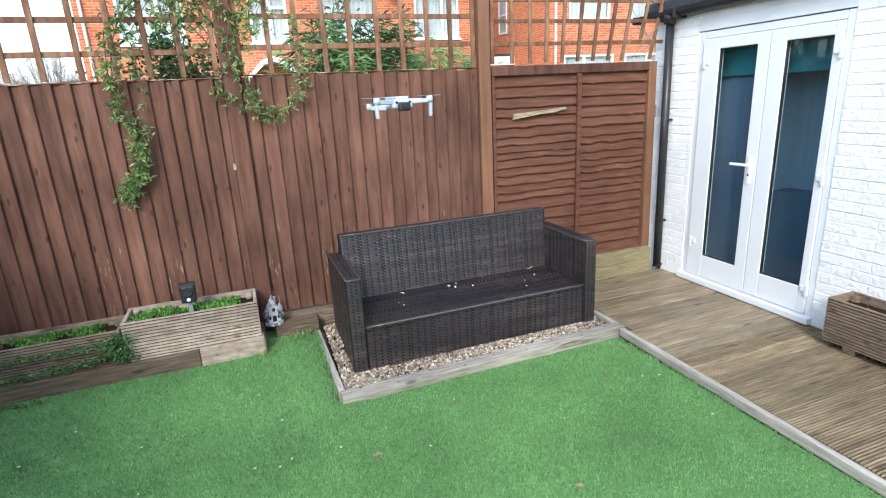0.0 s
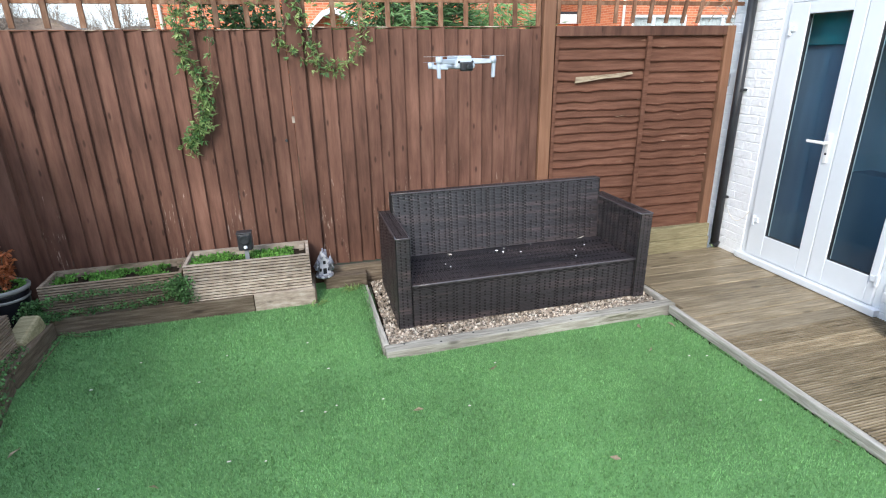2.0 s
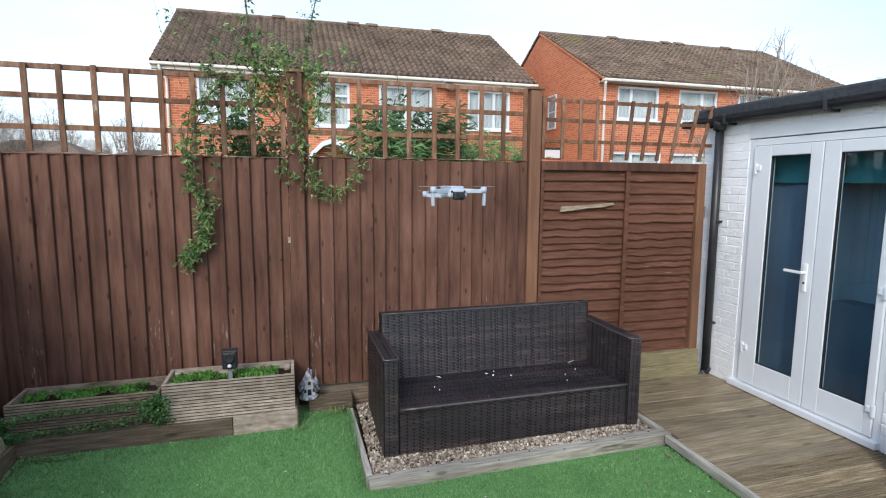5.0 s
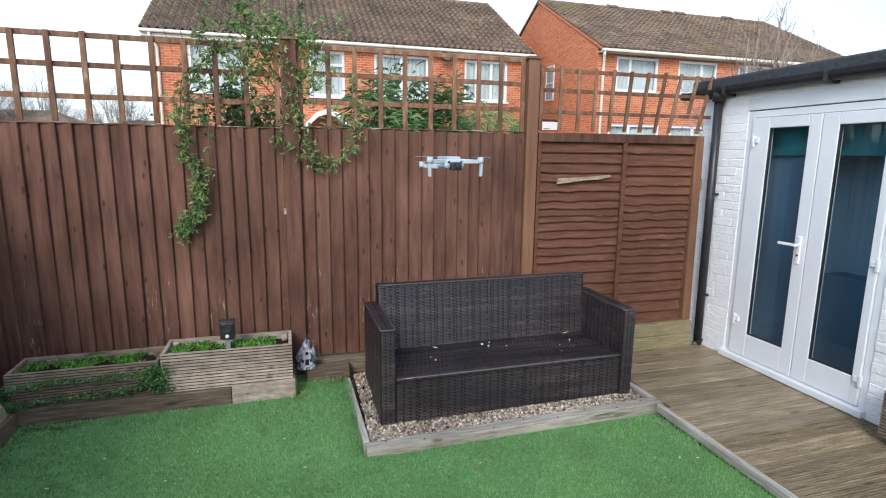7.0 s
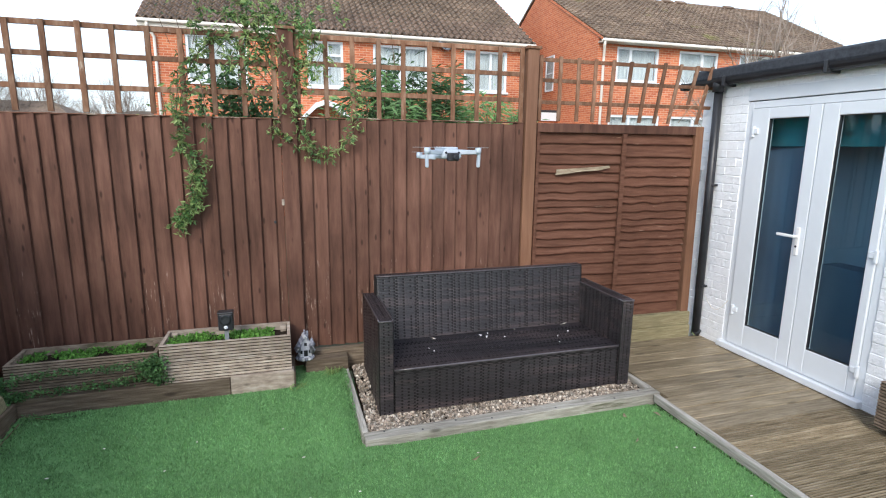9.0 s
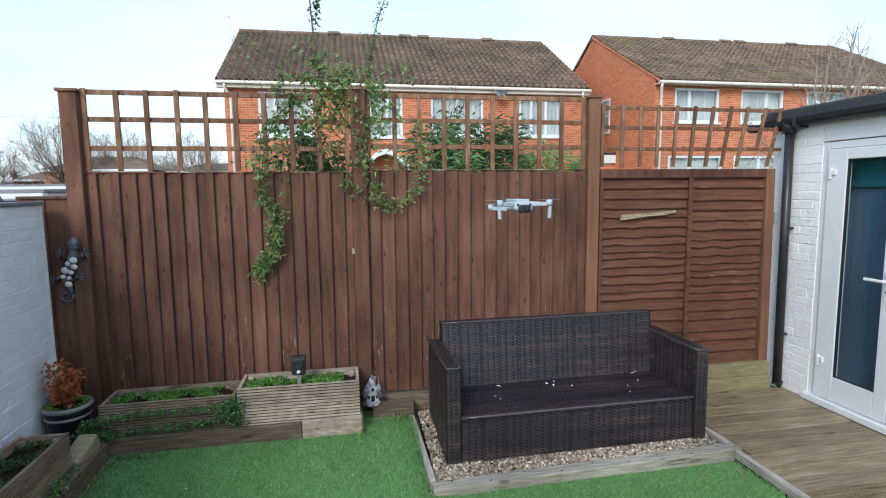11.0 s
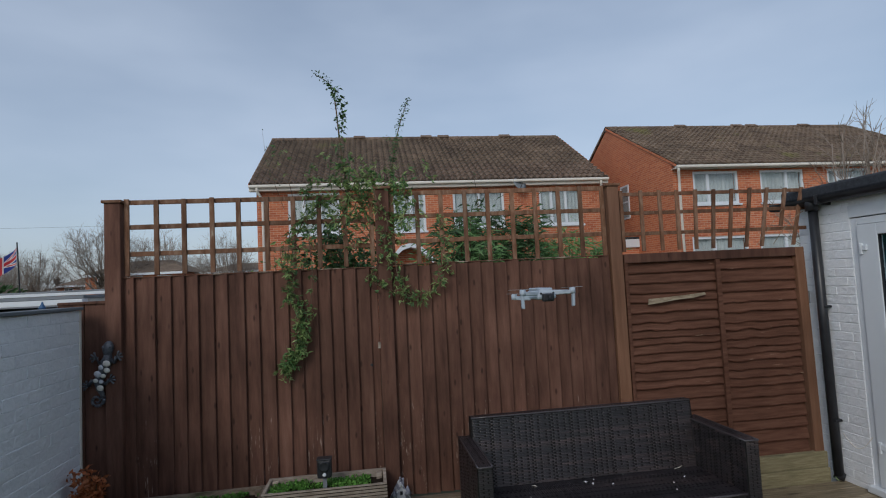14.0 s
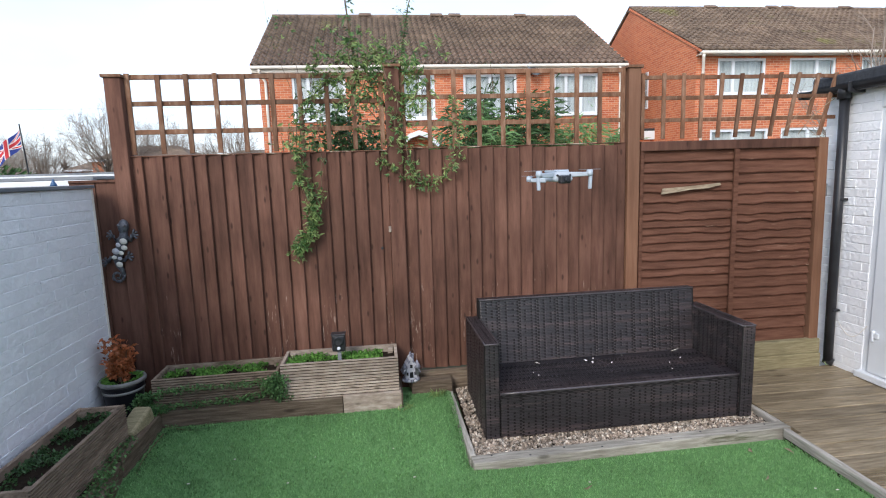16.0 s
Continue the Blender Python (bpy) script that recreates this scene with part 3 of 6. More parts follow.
def waney_panel(x0, x1, z0, z1):
    th = fence_part("panel", ((x0 + x1) / 2, FY, z0), "brown waney-lap panel with wavy slats and a torn strip")
    rng = random.Random(5)
    ox = (x0 + x1) / 2
    H = z1 - z0
    xm = 2.70 - ox
    # slats cut side by side from one log share their bulges, so the wave drifts slowly from slat to slat
    for half, (a, b) in enumerate(((x0 - ox + 0.02, xm), (xm, x1 - ox - 0.02))):
        zs = [0.0]
        while zs[-1] < H - 0.17:
            t = zs[-1] / H
            zs.append(zs[-1] + (0.098 - 0.036 * math.exp(-((t - 0.52) / 0.2) ** 2)) * rng.uniform(0.82, 1.18))
        zs.append(H - 0.075)
        k = 40
        for i in range(len(zs) - 1):
            V, F = [], []
            am = 0.003 + 0.0095 * math.exp(-((zs[i] / H - 0.55) / 0.22) ** 2)
            for j in range(k + 1):
                x = a + (b - a) * j / k
                w = am * (noise.noise((x * 3.1, i * 0.55, half * 9)) + 1.3 * noise.noise((x * 7.5, i * 0.42, 4 + half)) + 0.5 * noise.noise((x * 21, i * 1.7, 7)))
                zb = zs[i] + w
                f = 0.003 * noise.noise((x * 4, i * 1.3, 2))
                V += [(x, 0.014, zb + 0.001), (x, f + 0.002, zb), (x, f + 0.003, zb + 0.006), (x, 0.033, zs[i + 1] + 0.032), (x, 0.042, zs[i + 1] + 0.032)]
            for j in range(k):
                o = j * 5
                F += [(o + q, o + 5 + q, o + 6 + q, o + 1 + q) for q in range(4)] + [(o + 4, o + 9, o + 5, o)]
            sl = raw("slat", V, F, M["waney"], th)
            sl.data.materials.append(M["waney_edge"])
            for q, f in enumerate(sl.data.polygons):
                if q % 5 < 2:
                    f.material_index = 1
    part("batten", boxed(xm - 0.02, xm + 0.02, -0.026, -0.004, 0.0, H - 0.076, 0.004), M["waney"], th)
    part("top_rail", boxed(x0 - ox, x1 - ox, -0.016, 0.03, H - 0.075, H, 0.005), M["fence"], th)
    part("side_batten", boxed(x0 - ox, x0 - ox + 0.03, -0.012, 0.03, 0.0, H - 0.075, 0.004), M["waney"], th)
    V = [(2.05, -0.02, 1.315), (2.15, -0.022, 1.325), (2.3, -0.03, 1.345), (2.45, -0.024, 1.352), (2.575, -0.016, 1.375),
         (2.572, -0.002, 1.392), (2.4, -0.004, 1.378), (2.25, -0.006, 1.37), (2.07, -0.002, 1.36)]
    V = [(x - ox, y, z) for x, y, z in V]
    V += [(x, y + 0.008, z) for x, y, z in V]
    F = [(0, 1, 7, 8), (1, 2, 6, 7), (2, 3, 6), (3, 4, 5, 6), (17, 16, 10, 9), (16, 15, 11, 10), (15, 12, 11), (15, 14, 13, 12)]
    F += [(i, (i + 1) % 9, (i + 1) % 9 + 9, i + 9)[::-1] for i in range(9)]
    raw("torn_strip", V, F, M["torn"], th, "pale splintered bare wood strip")
    return th


waney_panel(1.87, 3.455, 0.29, 2.03)


def post(x, z0, z1, m, label, w=0.1, lean=0.0, cap=True, y0=None):
    y0 = FY - 0.02 if y0 is None else y0
    th = fence_part("post", (x, y0, z0), label)
    th.matrix_basis = pose(x, y0, z0, 0, lean, 0)
    part("shaft", boxed(-w / 2, w / 2, 0, 0.1, 0, z1 - z0, 0.006), m, th)
    if cap:
        part("cap", boxed(-w / 2 - 0.014, w / 2 + 0.014, -0.014, 0.114, z1 - z0, z1 - z0 + 0.022, 0.005), M["trellis"], th)
    return th


post(-2.047, 0.05, 2.565, M["fence"], "tall dark brown fence post at the end of the trellis", w=0.11)
post(-0.096, 0.05, 2.62, M["fence"], "dark brown fence post wrapped by the climber", w=0.112)
post(1.808, 0.05, 2.60, M["post"], "lighter brown fence post between two panel styles", w=0.1)
post(3.503, 0.25, 2.03, M["post"], "narrow light brown fence post beside the white brick wall", w=0.085, lean=-0.8, cap=False)


def low_panel():
    th = fence_part("panel", (-2.25, FY, 0.05), "short lower section of dark brown boards")
    part("board", boxed(-0.17, 0.0, 0.0, 0.03, 0, 1.79, 0.003), M["fence"], th)
    part("board", boxed(0.003, 0.148, 0.006, 0.034, 0, 1.79, 0.003), M["fence"], th)
    part("capping", boxed(-0.17, 0.148, -0.01, 0.045, 1.79, 1.81, 0.004), M["fence"], th)


low_panel()
part("repair_plate", boxed(-0.168, -0.148, FY - 0.026, FY - 0.006, 1.395, 1.44, 0.004), M["planter"], fence, "small pale plate nailed beside the post")
part("knot_hole", turned([(0.011, 0), (0.011, 0.003)], 12, pose(-0.222, FY + 0.004, 1.27, 90, 0, 0)), M["metal_dark"], fence, "dark round hole in a board")


def trellis(x0, x1, z0, z1, n, rows, lean, label, w=0.034):
    th = fence_part("trellis", ((x0 + x1) / 2, FY + 0.03, z0), label)
    ox = (x0 + x1) / 2
    rng = random.Random(int(x1 * 10))
    for i in range(n):
        t = i / (n - 1)
        x = x0 + (x1 - x0) * t - ox + rng.uniform(-0.006, 0.006)
        s = -lean * max(0.0, t - 0.25) / 0.75
        b = 0.0 if not (lean and i == n - 2) else 0.17
        hh = z1 - z0 + rng.uniform(0, 0.015)
        bm = boxed(-w / 2, w / 2, -0.009, 0.009, b, hh, 0.002)
        for v in bm.verts:
            v.co.x += x + s * (1 - v.co.z / hh)
        part("slat", bm, M["trellis"], th)
    for r in rows:
        bm = boxed(x0 - ox - 0.02, x1 - ox + 0.02, 0.0095, 0.027, r - z0 - w / 2, r - z0 + w / 2, 0.002)
        part("cross_slat", bm, M["trellis"], th)
    return th


trellis(-1.962, -0.185, 2.03, 2.585, 10, (2.575, 2.39, 2.19), 0, "brown square trellis panel on the fence top, partly overgrown")
trellis(-0.02, 1.735, 2.03, 2.60, 10, (2.595, 2.41, 2.21), 0, "brown square trellis panel on the fence top before shrubs")
trellis(1.90, 3.60, 2.05, 2.55, 11, (2.535, 2.375, 2.20), 0.13, "weathered leaning trellis panel with crooked slats", w=0.03)


# ---- timber edging, gravel bed, deck ----
def sleeper(a, b, z0, h, w, name="timber_sleeper", label="weathered brown timber sleeper edging the lawn", mt=None, group="timber edgings"):
    """A beam whose front top edge runs from a to b (x, y); it lies behind that line."""
    a, b = Vector((*a, 0)), Vector((*b, 0))
    ln = (b - a).length
    ang = math.degrees(math.atan2(b.y - a.y, b.x - a.x))
    th = part(name, boxed(0, ln, 0, w, 0, h, 0.008), mt or M["sleeper"], None)
    th.matrix_basis = pose(a.x, a.y, z0, 0, 0, ang)
    return tagged(th, label, "timber edging", group)


sleeper((-1.84, 4.2), (-0.56, 4.2), 0.105, 0.147, 0.09)
sleeper((-0.557, 4.196), (-0.135, 4.196), 0.12, 0.145, 0.09, label="short pale timber sleeper below the planter", mt=M["planter"])
sleeper((-0.125, 4.20), (-0.125, 4.54), 0.1, 0.15, 0.06, mt=M["sleeper_y"], label="dark end piece of the timber edging")
sleeper((-0.06, 4.545), (1.76, 4.545), 0.06, 0.205, 0.055, name="gravel_board", label="brown timber gravel board under the fence")
sleeper((1.86, 4.54), (3.55, 4.54), 0.02, 0.15, 0.07, name="gravel_board", label="pale lower timber gravel board along the deck", mt=M["green_timber"])
sleeper((1.86, 4.555), (3.55, 4.555), 0.17, 0.125, 0.06, name="gravel_board", label="pale upper timber gravel board under the waney panel", mt=M["green_timber"])
sleeper((-1.80, 3.62), (-1.80, 4.19), 0.05, 0.19, 0.1, mt=M["sleeper_y"])
sleeper((-1.66, 2.9), (-1.805, 3.61), 0.02, 0.20, 0.1, mt=M["sleeper_y"], label="leaning weathered sleeper beside the ivy")
sleeper((-1.58, 2.0), (-1.66, 2.89), 0.0, 0.2, 0.1, mt=M["sleeper_y"])


def gravel_frame():
    th = thing("gravel_bed_frame", (0.268, 3.495, 0), "pale weathered timber frame round the gravel bed", "timber frame", rz=math.degrees(math.atan2(0.078, 2.197)))
    part("rail", boxed(0, 2.198, 0, 0.095, -0.03, 0.06, 0.006), M["edge_x"], th)
    bm = boxed(-0.005, 0.036, 0.096, 1.04, -0.05, 0.062, 0.006)
    for v in bm.verts:
        v.co.z += 0.085 * smooth(0.0, 0.95, v.co.y)
    part("side_rail", bm, M["edge"], th)
    part("side_rail", boxed(2.155, 2.198, 0.096, 0.98, 0, 0.062, 0.006), M["edge"], th)
    for i in range(9):
        s = part("screw", turned([(0.007, 0), (0.007, 0.002), (0.004, 0.003)], 8), M["metal_dark"], th)
        s.matrix_basis = pose(0.13 + i * 0.24, 0.025 if i % 2 else 0.07, 0.0595)


sleeper((-0.05, 4.43), (0.27, 4.42), 0.10, 0.135, 0.11, label="short brown timber sleeper in front of the fence foot")

gravel_frame()


def gravel_bed():
    rng = random.Random(11)
    part_bed = raw("gravel_base", [(0.3, 3.56, 0.02), (2.42, 3.62, 0.02), (2.42, 4.54, 0.03), (0.3, 4.54, 0.10)], [(0, 1, 2, 3)], M["soil"])
    tagged(part_bed, "dark soil under the gravel bed", "soil", kind="structure")
    V, F = [], []
    ico = bmesh.new()
    bmesh.ops.create_icosphere(ico, subdivisions=1, radius=1)
    iv = [v.co.copy() for v in ico.verts]
    fi = [tuple(v.index for v in f.verts) for f in ico.faces]
    ico.free()
    for k in range(7000):
        if k < 5400:
            x, y = rng.uniform(0.31, 2.38), 3.60 + rng.uniform(0, 0.32) ** 1.15
        else:
            x, y = rng.uniform(0.31, 0.52), rng.uniform(3.6, 4.5)
        y = max(y, 3.605 + (x - 0.268) * 0.0355)
        r = rng.uniform(0.006, 0.0155)
        m = pose(x, y, 0.035 + 0.085 * smooth(3.55, 4.5, y) * (1 - smooth(0.4, 0.7, x)) + rng.uniform(-0.008, 0.012), rng.uniform(0, 360), rng.uniform(0, 360), rng.uniform(0, 360)) @ Matrix.Diagonal((r, r * rng.uniform(0.6, 1), r * rng.uniform(0.5, 0.8), 1))
        b = len(V)
        V += [m @ (v * rng.uniform(0.85, 1.1)) for v in iv]
        F += [(a + b, c + b, d + b) for a, c, d in fi]
    g = raw("gravel", V, F, M["gravel"], None)
    tagged(g, "loose mixed buff and white gravel round the sofa", "gravel", kind="stuff")


gravel_bed()


def deck():
    th = thing("deck", (2.42, 0.0, 0.0), "weathered timber deck with grooved boards beside the lawn", "deck", kind="structure")
    rng = random.Random(3)
    y = 4.525
    while y > -2.5:
        w = 0.142
        y0 = y - w
        flat = y > 3.05
        L = 3.69 - 2.42 if y < 3.5 else 3.72 - 2.42
        prof = [(y0, DECK - 0.03), (y0, DECK - 0.004), (y0 + 0.003, DECK)]
        if not flat:
            k = 7
            g = (w - 0.012) / k
            for i in range(k):
                a = y0 + 0.006 + i * g
                prof += [(a + g * 0.20, DECK), (a + g * 0.28, DECK - 0.008), (a + g * 0.72, DECK - 0.008), (a + g * 0.80, DECK)]
        prof += [(y - 0.003, DECK), (y, DECK - 0.004), (y, DECK - 0.03)]
        x0 = 0.046 if y > 3.5 else 0.0
        V = [(x, yy, zz) for x in (x0, L) for yy, zz in prof]
        n = len(prof)
        F = [(i, i + 1, n + i + 1, n + i)[::-1] for i in range(n - 1)] + [tuple(range(n)), tuple(reversed(range(n, 2 * n)))]
        b = raw("board", V, F, M["deck"], th)
        # groove floors darkened by colour, to deepen their shade
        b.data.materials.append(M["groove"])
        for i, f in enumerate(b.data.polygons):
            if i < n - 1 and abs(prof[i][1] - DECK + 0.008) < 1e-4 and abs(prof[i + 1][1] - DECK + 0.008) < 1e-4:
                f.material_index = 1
        b.location.z = rng.uniform(-0.002, 0.002)
        y = y0 - 0.007
    part("underframe", boxed(0.0, 1.3, -2.5, 4.5, -0.2, DECK - 0.033), M["soil"], th)
    return th


deck()
sleeper((2.392, 3.56), (2.30, -2.5), 0.0, 0.063, 0.04, "deck_edging", "pale weathered timber strip along the deck edge", M["edge"])


# ---- white brick outbuilding ----
SX = 3.66
D0, D1, DZ0, DZ1 = 2.99, 4.245, 0.07, 2.225


def brick_mesh(name, ln):
    bm = boxed(-0.012, 0.09, 0.0008, ln - 0.0008, 0.003, 0.072, 0.004)
    me = bpy.data.meshes.new(name)
    bm.to_mesh(me)
    bm.free()
    me.materials.append(M["white"])
    return me


def outbuilding():
    th = thing("outbuilding", (SX, 3.8, 0.0), "white painted brick outbuilding with a flat black roof", "outbuilding")
    th.matrix_basis = pose(SX, 0, 0)
    bm = bmesh.new()
    for a, b, z, zz in pieces_wall(-2.5, 4.76, -0.1, 2.42, [(D0, D1, DZ0, 2.30)]):
        box(bm, -0.007, 0.1, a, b, z, zz)
    wall = part("wall", bm, M["white"], th)
    full, half = brick_mesh("brick", 0.225), brick_mesh("brick_half", 0.1125)
    rng = random.Random(8)
    for c in range(32):
        z = 0.03 + c * 0.075
        if z > 2.32:
            break
        y = 4.76
        odd = c % 2
        first = True
        while y > 2.35:
            me = half if (odd and first) else full
            ln = 0.1125 if me is half else 0.225
            first = False
            if y - ln < D1 and y > D0 and z < 2.30:
                if y > D1 + 0.05:
                    ln2 = y - D1
                    o = new("brick", half if ln2 < 0.17 else full)
                    o.parent = wall
                    o.matrix_basis = Matrix.Translation((rng.uniform(-0.002, 0.002), D1, z)) @ Matrix.Diagonal((1, ln2 / (0.1125 if ln2 < 0.17 else 0.225), 1, 1))
                y = D0 if y > D0 else y - ln
                first, odd = True, c % 2
                continue
            o = new("brick", me)
            o.parent = wall
            o.matrix_basis = Matrix.Translation((rng.uniform(-0.0025, 0.0025), y - ln, z))
            y -= ln
    part("back_wall", boxed(3.0, 3.1, -2.5, 4.76, -0.1, 2.42), M["white"], th)
    part("side_wall", boxed(0.1, 3.0, 4.66, 4.76, -0.1, 2.42), M["white"], th)
    part("side_wall", boxed(0.1, 3.0, -2.5, -2.4, -0.1, 2.42), M["white"], th)
    part("floor", boxed(0.1, 3.0, -2.4, 4.66, -0.1, 0.06), M["room_floor"], th)
    # bluish linings added close behind the glass to lighten its tone
    part("lining", boxed(0.46, 0.5, -2.3, 4.5, 0.06, 2.3), M["room"], th)
    part("lining", boxed(0.11, 2.6, 4.5, 4.57, 0.06, 2.3), M["room"], th)
    part("blind", boxed(0.13, 0.145, 3.05, 4.47, 1.86, 2.2, 0.004), M["teal"], th, "rolled teal blind behind the glass")
    # made-up sheet whose colour gives the panes their bluish reflected haze
    V = [(0.16 + 0.0012 * math.sin(i * 0.9), 3.80 + i * 0.014, z) for i in range(48) for z in (0.12, 1.86)]
    raw("curtain", V, [(2 * i, 2 * i + 2, 2 * i + 3, 2 * i + 1) for i in range(47)], M["door_backing"], th, "blue-grey sheet added behind the glass for its bluish haze", smooth=True)
    part("cupboard", boxed(0.26, 0.45, 2.6, 3.62, 0.06, 0.95, 0.01), M["door_backing"], th)
    part("roof", boxed(-0.02, 3.2, -2.6, 4.84, 2.40, 2.50, 0.01), M["felt"], th, "flat black felt roof")
    part("roof_edge", boxed(-0.075, 0.05, -2.6, 4.87, 2.44, 2.54, 0.02), M["felt"], th)
    part("lintel", boxed(-0.012, 0.006, D0 - 0.01, D1 + 0.01, 2.232, 2.33, 0.004), M["upvc"], th, "white board over the doors")
    # gutter, half round, with brackets and downpipe
    V, F = [], []
    k = 9
    for y in (-2.6, 4.93):
        for i in range(k):
            a = math.pi * i / (k - 1)
            V.append((-0.078 - 0.052 * math.cos(a), y, 2.435 - 0.055 * math.sin(a)))
        for i in range(k):
            a = math.pi * (1 - i / (k - 1))
            V.append((-0.078 - 0.047 * math.cos(a), y, 2.435 - 0.050 * math.sin(a)))
    n = 2 * k
    F = [(i, (i + 1) % n, (i + 1) % n + n, i + n) for i in range(n)] + [tuple(reversed(range(n))), tuple(range(n, 2 * n))]
    gut = raw("gutter", V, F, M["black"], th, "black half-round plastic gutter", smooth=False)
    for y in (4.42, 3.5, 2.6, 1.7):
        part("bracket", boxed(-0.134, 0.0, y - 0.014, y + 0.014, 2.365, 2.398, 0.006), M["black"], gut)
        part("bracket", boxed(-0.142, -0.124, y - 0.014, y + 0.014, 2.37, 2.452, 0.004), M["black"], gut)
    part("end_cap", boxed(-0.135, -0.022, 4.93, 4.955, 2.375, 2.445, 0.012), M["black"], gut)
    P = [((-0.068, 4.53, 2.40), 0.037), ((-0.060, 4.528, 1.3), 0.037), ((-0.052, 4.525, 0.1), 0.037)]
    V, F = tube_data([P], 14)
    pipe = raw("downpipe", V, F, M["black"], th, "black round plastic downpipe", smooth=True)
    for z in (0.55, 1.5):
        part("clip", boxed(-0.075, 0.0, 4.482, 4.56, z, z + 0.02, 0.005), M["black"], pipe)
    V, F = tube_data([[((-0.012, 4.49 - 0.03 * i, 0.46 - 0.11 * math.sin(math.pi * i / 9) + 0.004 * i), 0.003) for i in range(10)]], 5)
    raw("cable", V, F, M["cream"], th, "thin loose white cable on the wall")
    part("outlet", turned([(0.05, 2.33), (0.05, 2.42), (0.038, 2.43)], 16, Matrix.Translation((-0.075, 4.53, 0))), M["black"], pipe)
    part("shoe", turned([(0.04, 0), (0.04, 0.06), (0.034, 0.065)], 14, pose(-0.06, 4.525, 0.07, 0, 25, 0)), M["black"], pipe)
    return th


outbuilding()


def double_door():
    th = thing("double_door", (SX - 0.005, D0, DZ0), "closed white double doors with tall tinted glass panes", "door")
    W, H = D1 - D0, DZ1 - DZ0
    ym = 3.568 - D0
    o = 0.055
    bm = boxed(0, 0.06, 0, o, 0, H, 0.005)
    part("jamb", bm, M["upvc"], th)
    part("jamb", boxed(0, 0.06, W - o, W, 0, H, 0.005), M["upvc"], th)
    part("head", boxed(0.001, 0.06, o, W - o, H - o, H, 0.005), M["upvc"], th)
    part("sill", boxed(-0.055, 0.06, -0.01, W + 0.02, -0.005, 0.05, 0.008), M["upvc"], th, "projecting white threshold")
    for name, a, b, ga, gb in (("door_leaf", o + 0.003, ym - 0.003, 3.105 - D0, 3.44 - D0), ("door_leaf", ym + 0.003, W - o - 0.003, 3.672 - D0, 4.017 - D0)):
        leaf = thing(name, (0, 0, 0), "", "")
        leaf.parent = th
        z0, z1 = 0.055, H - o - 0.004
        g0, g1 = 0.328 - DZ0, 2.08 - DZ0
        part("stile", boxed(-0.014, 0.04, a, ga, z0, z1, 0.006), M["upvc"], leaf)
        part("stile", boxed(-0.014, 0.04, gb, b, z0, z1, 0.006), M["upvc"], leaf)
        part("rail", boxed(-0.0135, 0.04, ga, gb, z0, g0, 0.006), M["upvc"], leaf)
        part("rail", boxed(-0.0135, 0.04, ga, gb, g1, z1, 0.006), M["upvc"], leaf)
        bm = bmesh.new()
        for q in ((ga, ga + 0.005, g0, g1), (gb - 0.005, gb, g0, g1), (ga + 0.005, gb - 0.005, g0, g0 + 0.005), (ga + 0.005, gb - 0.005, g1 - 0.005, g1)):
            box(bm, -0.006, 0.02, q[0], q[1], q[2], q[3])
        part("glazing_bead", bm, M["black"], leaf, "dark glazing gasket")
        pane = part("pane", boxed(0.006, 0.012, ga, gb, g0, g1), M["glass_door"], leaf, "dark tinted glass")
        pane.visible_shadow = False
    hb = part("handle_plate", boxed(-0.028, -0.013, ym + 0.04, ym + 0.072, 0.96, 1.18, 0.006), M["chrome"], th, "white lever handle plate")
    part("lever", boxed(-0.075, -0.058, ym + 0.045, ym + 0.20, 1.10, 1.122, 0.006), M["chrome"], hb)
    part("spindle", boxed(-0.06, -0.026, ym + 0.046, ym + 0.066, 1.101, 1.121, 0.005), M["chrome"], hb)
    part("keyhole", turned([(0.009, 0), (0.009, 0.004)], 10, pose(-0.027, ym + 0.056, 1.03, 0, -90, 0)), M["black"], hb)
    for y, zs in ((o - 0.006, (0.2, 1.02, 1.86)), (W - o - 0.04, (0.32, 1.86))):
        for z in zs:
            part("hinge", box(boxed(-0.034, -0.012, y - 0.012, y + 0.012, z, z + 0.09, 0.006), -0.03, -0.012, y - 0.05 if y > 0.5 else y, y if y > 0.5 else y + 0.05, z + 0.03, z + 0.075, 0.006), M["upvc"], th)
    return th


double_door()


# ---- left white wall ----
WX = -2.235


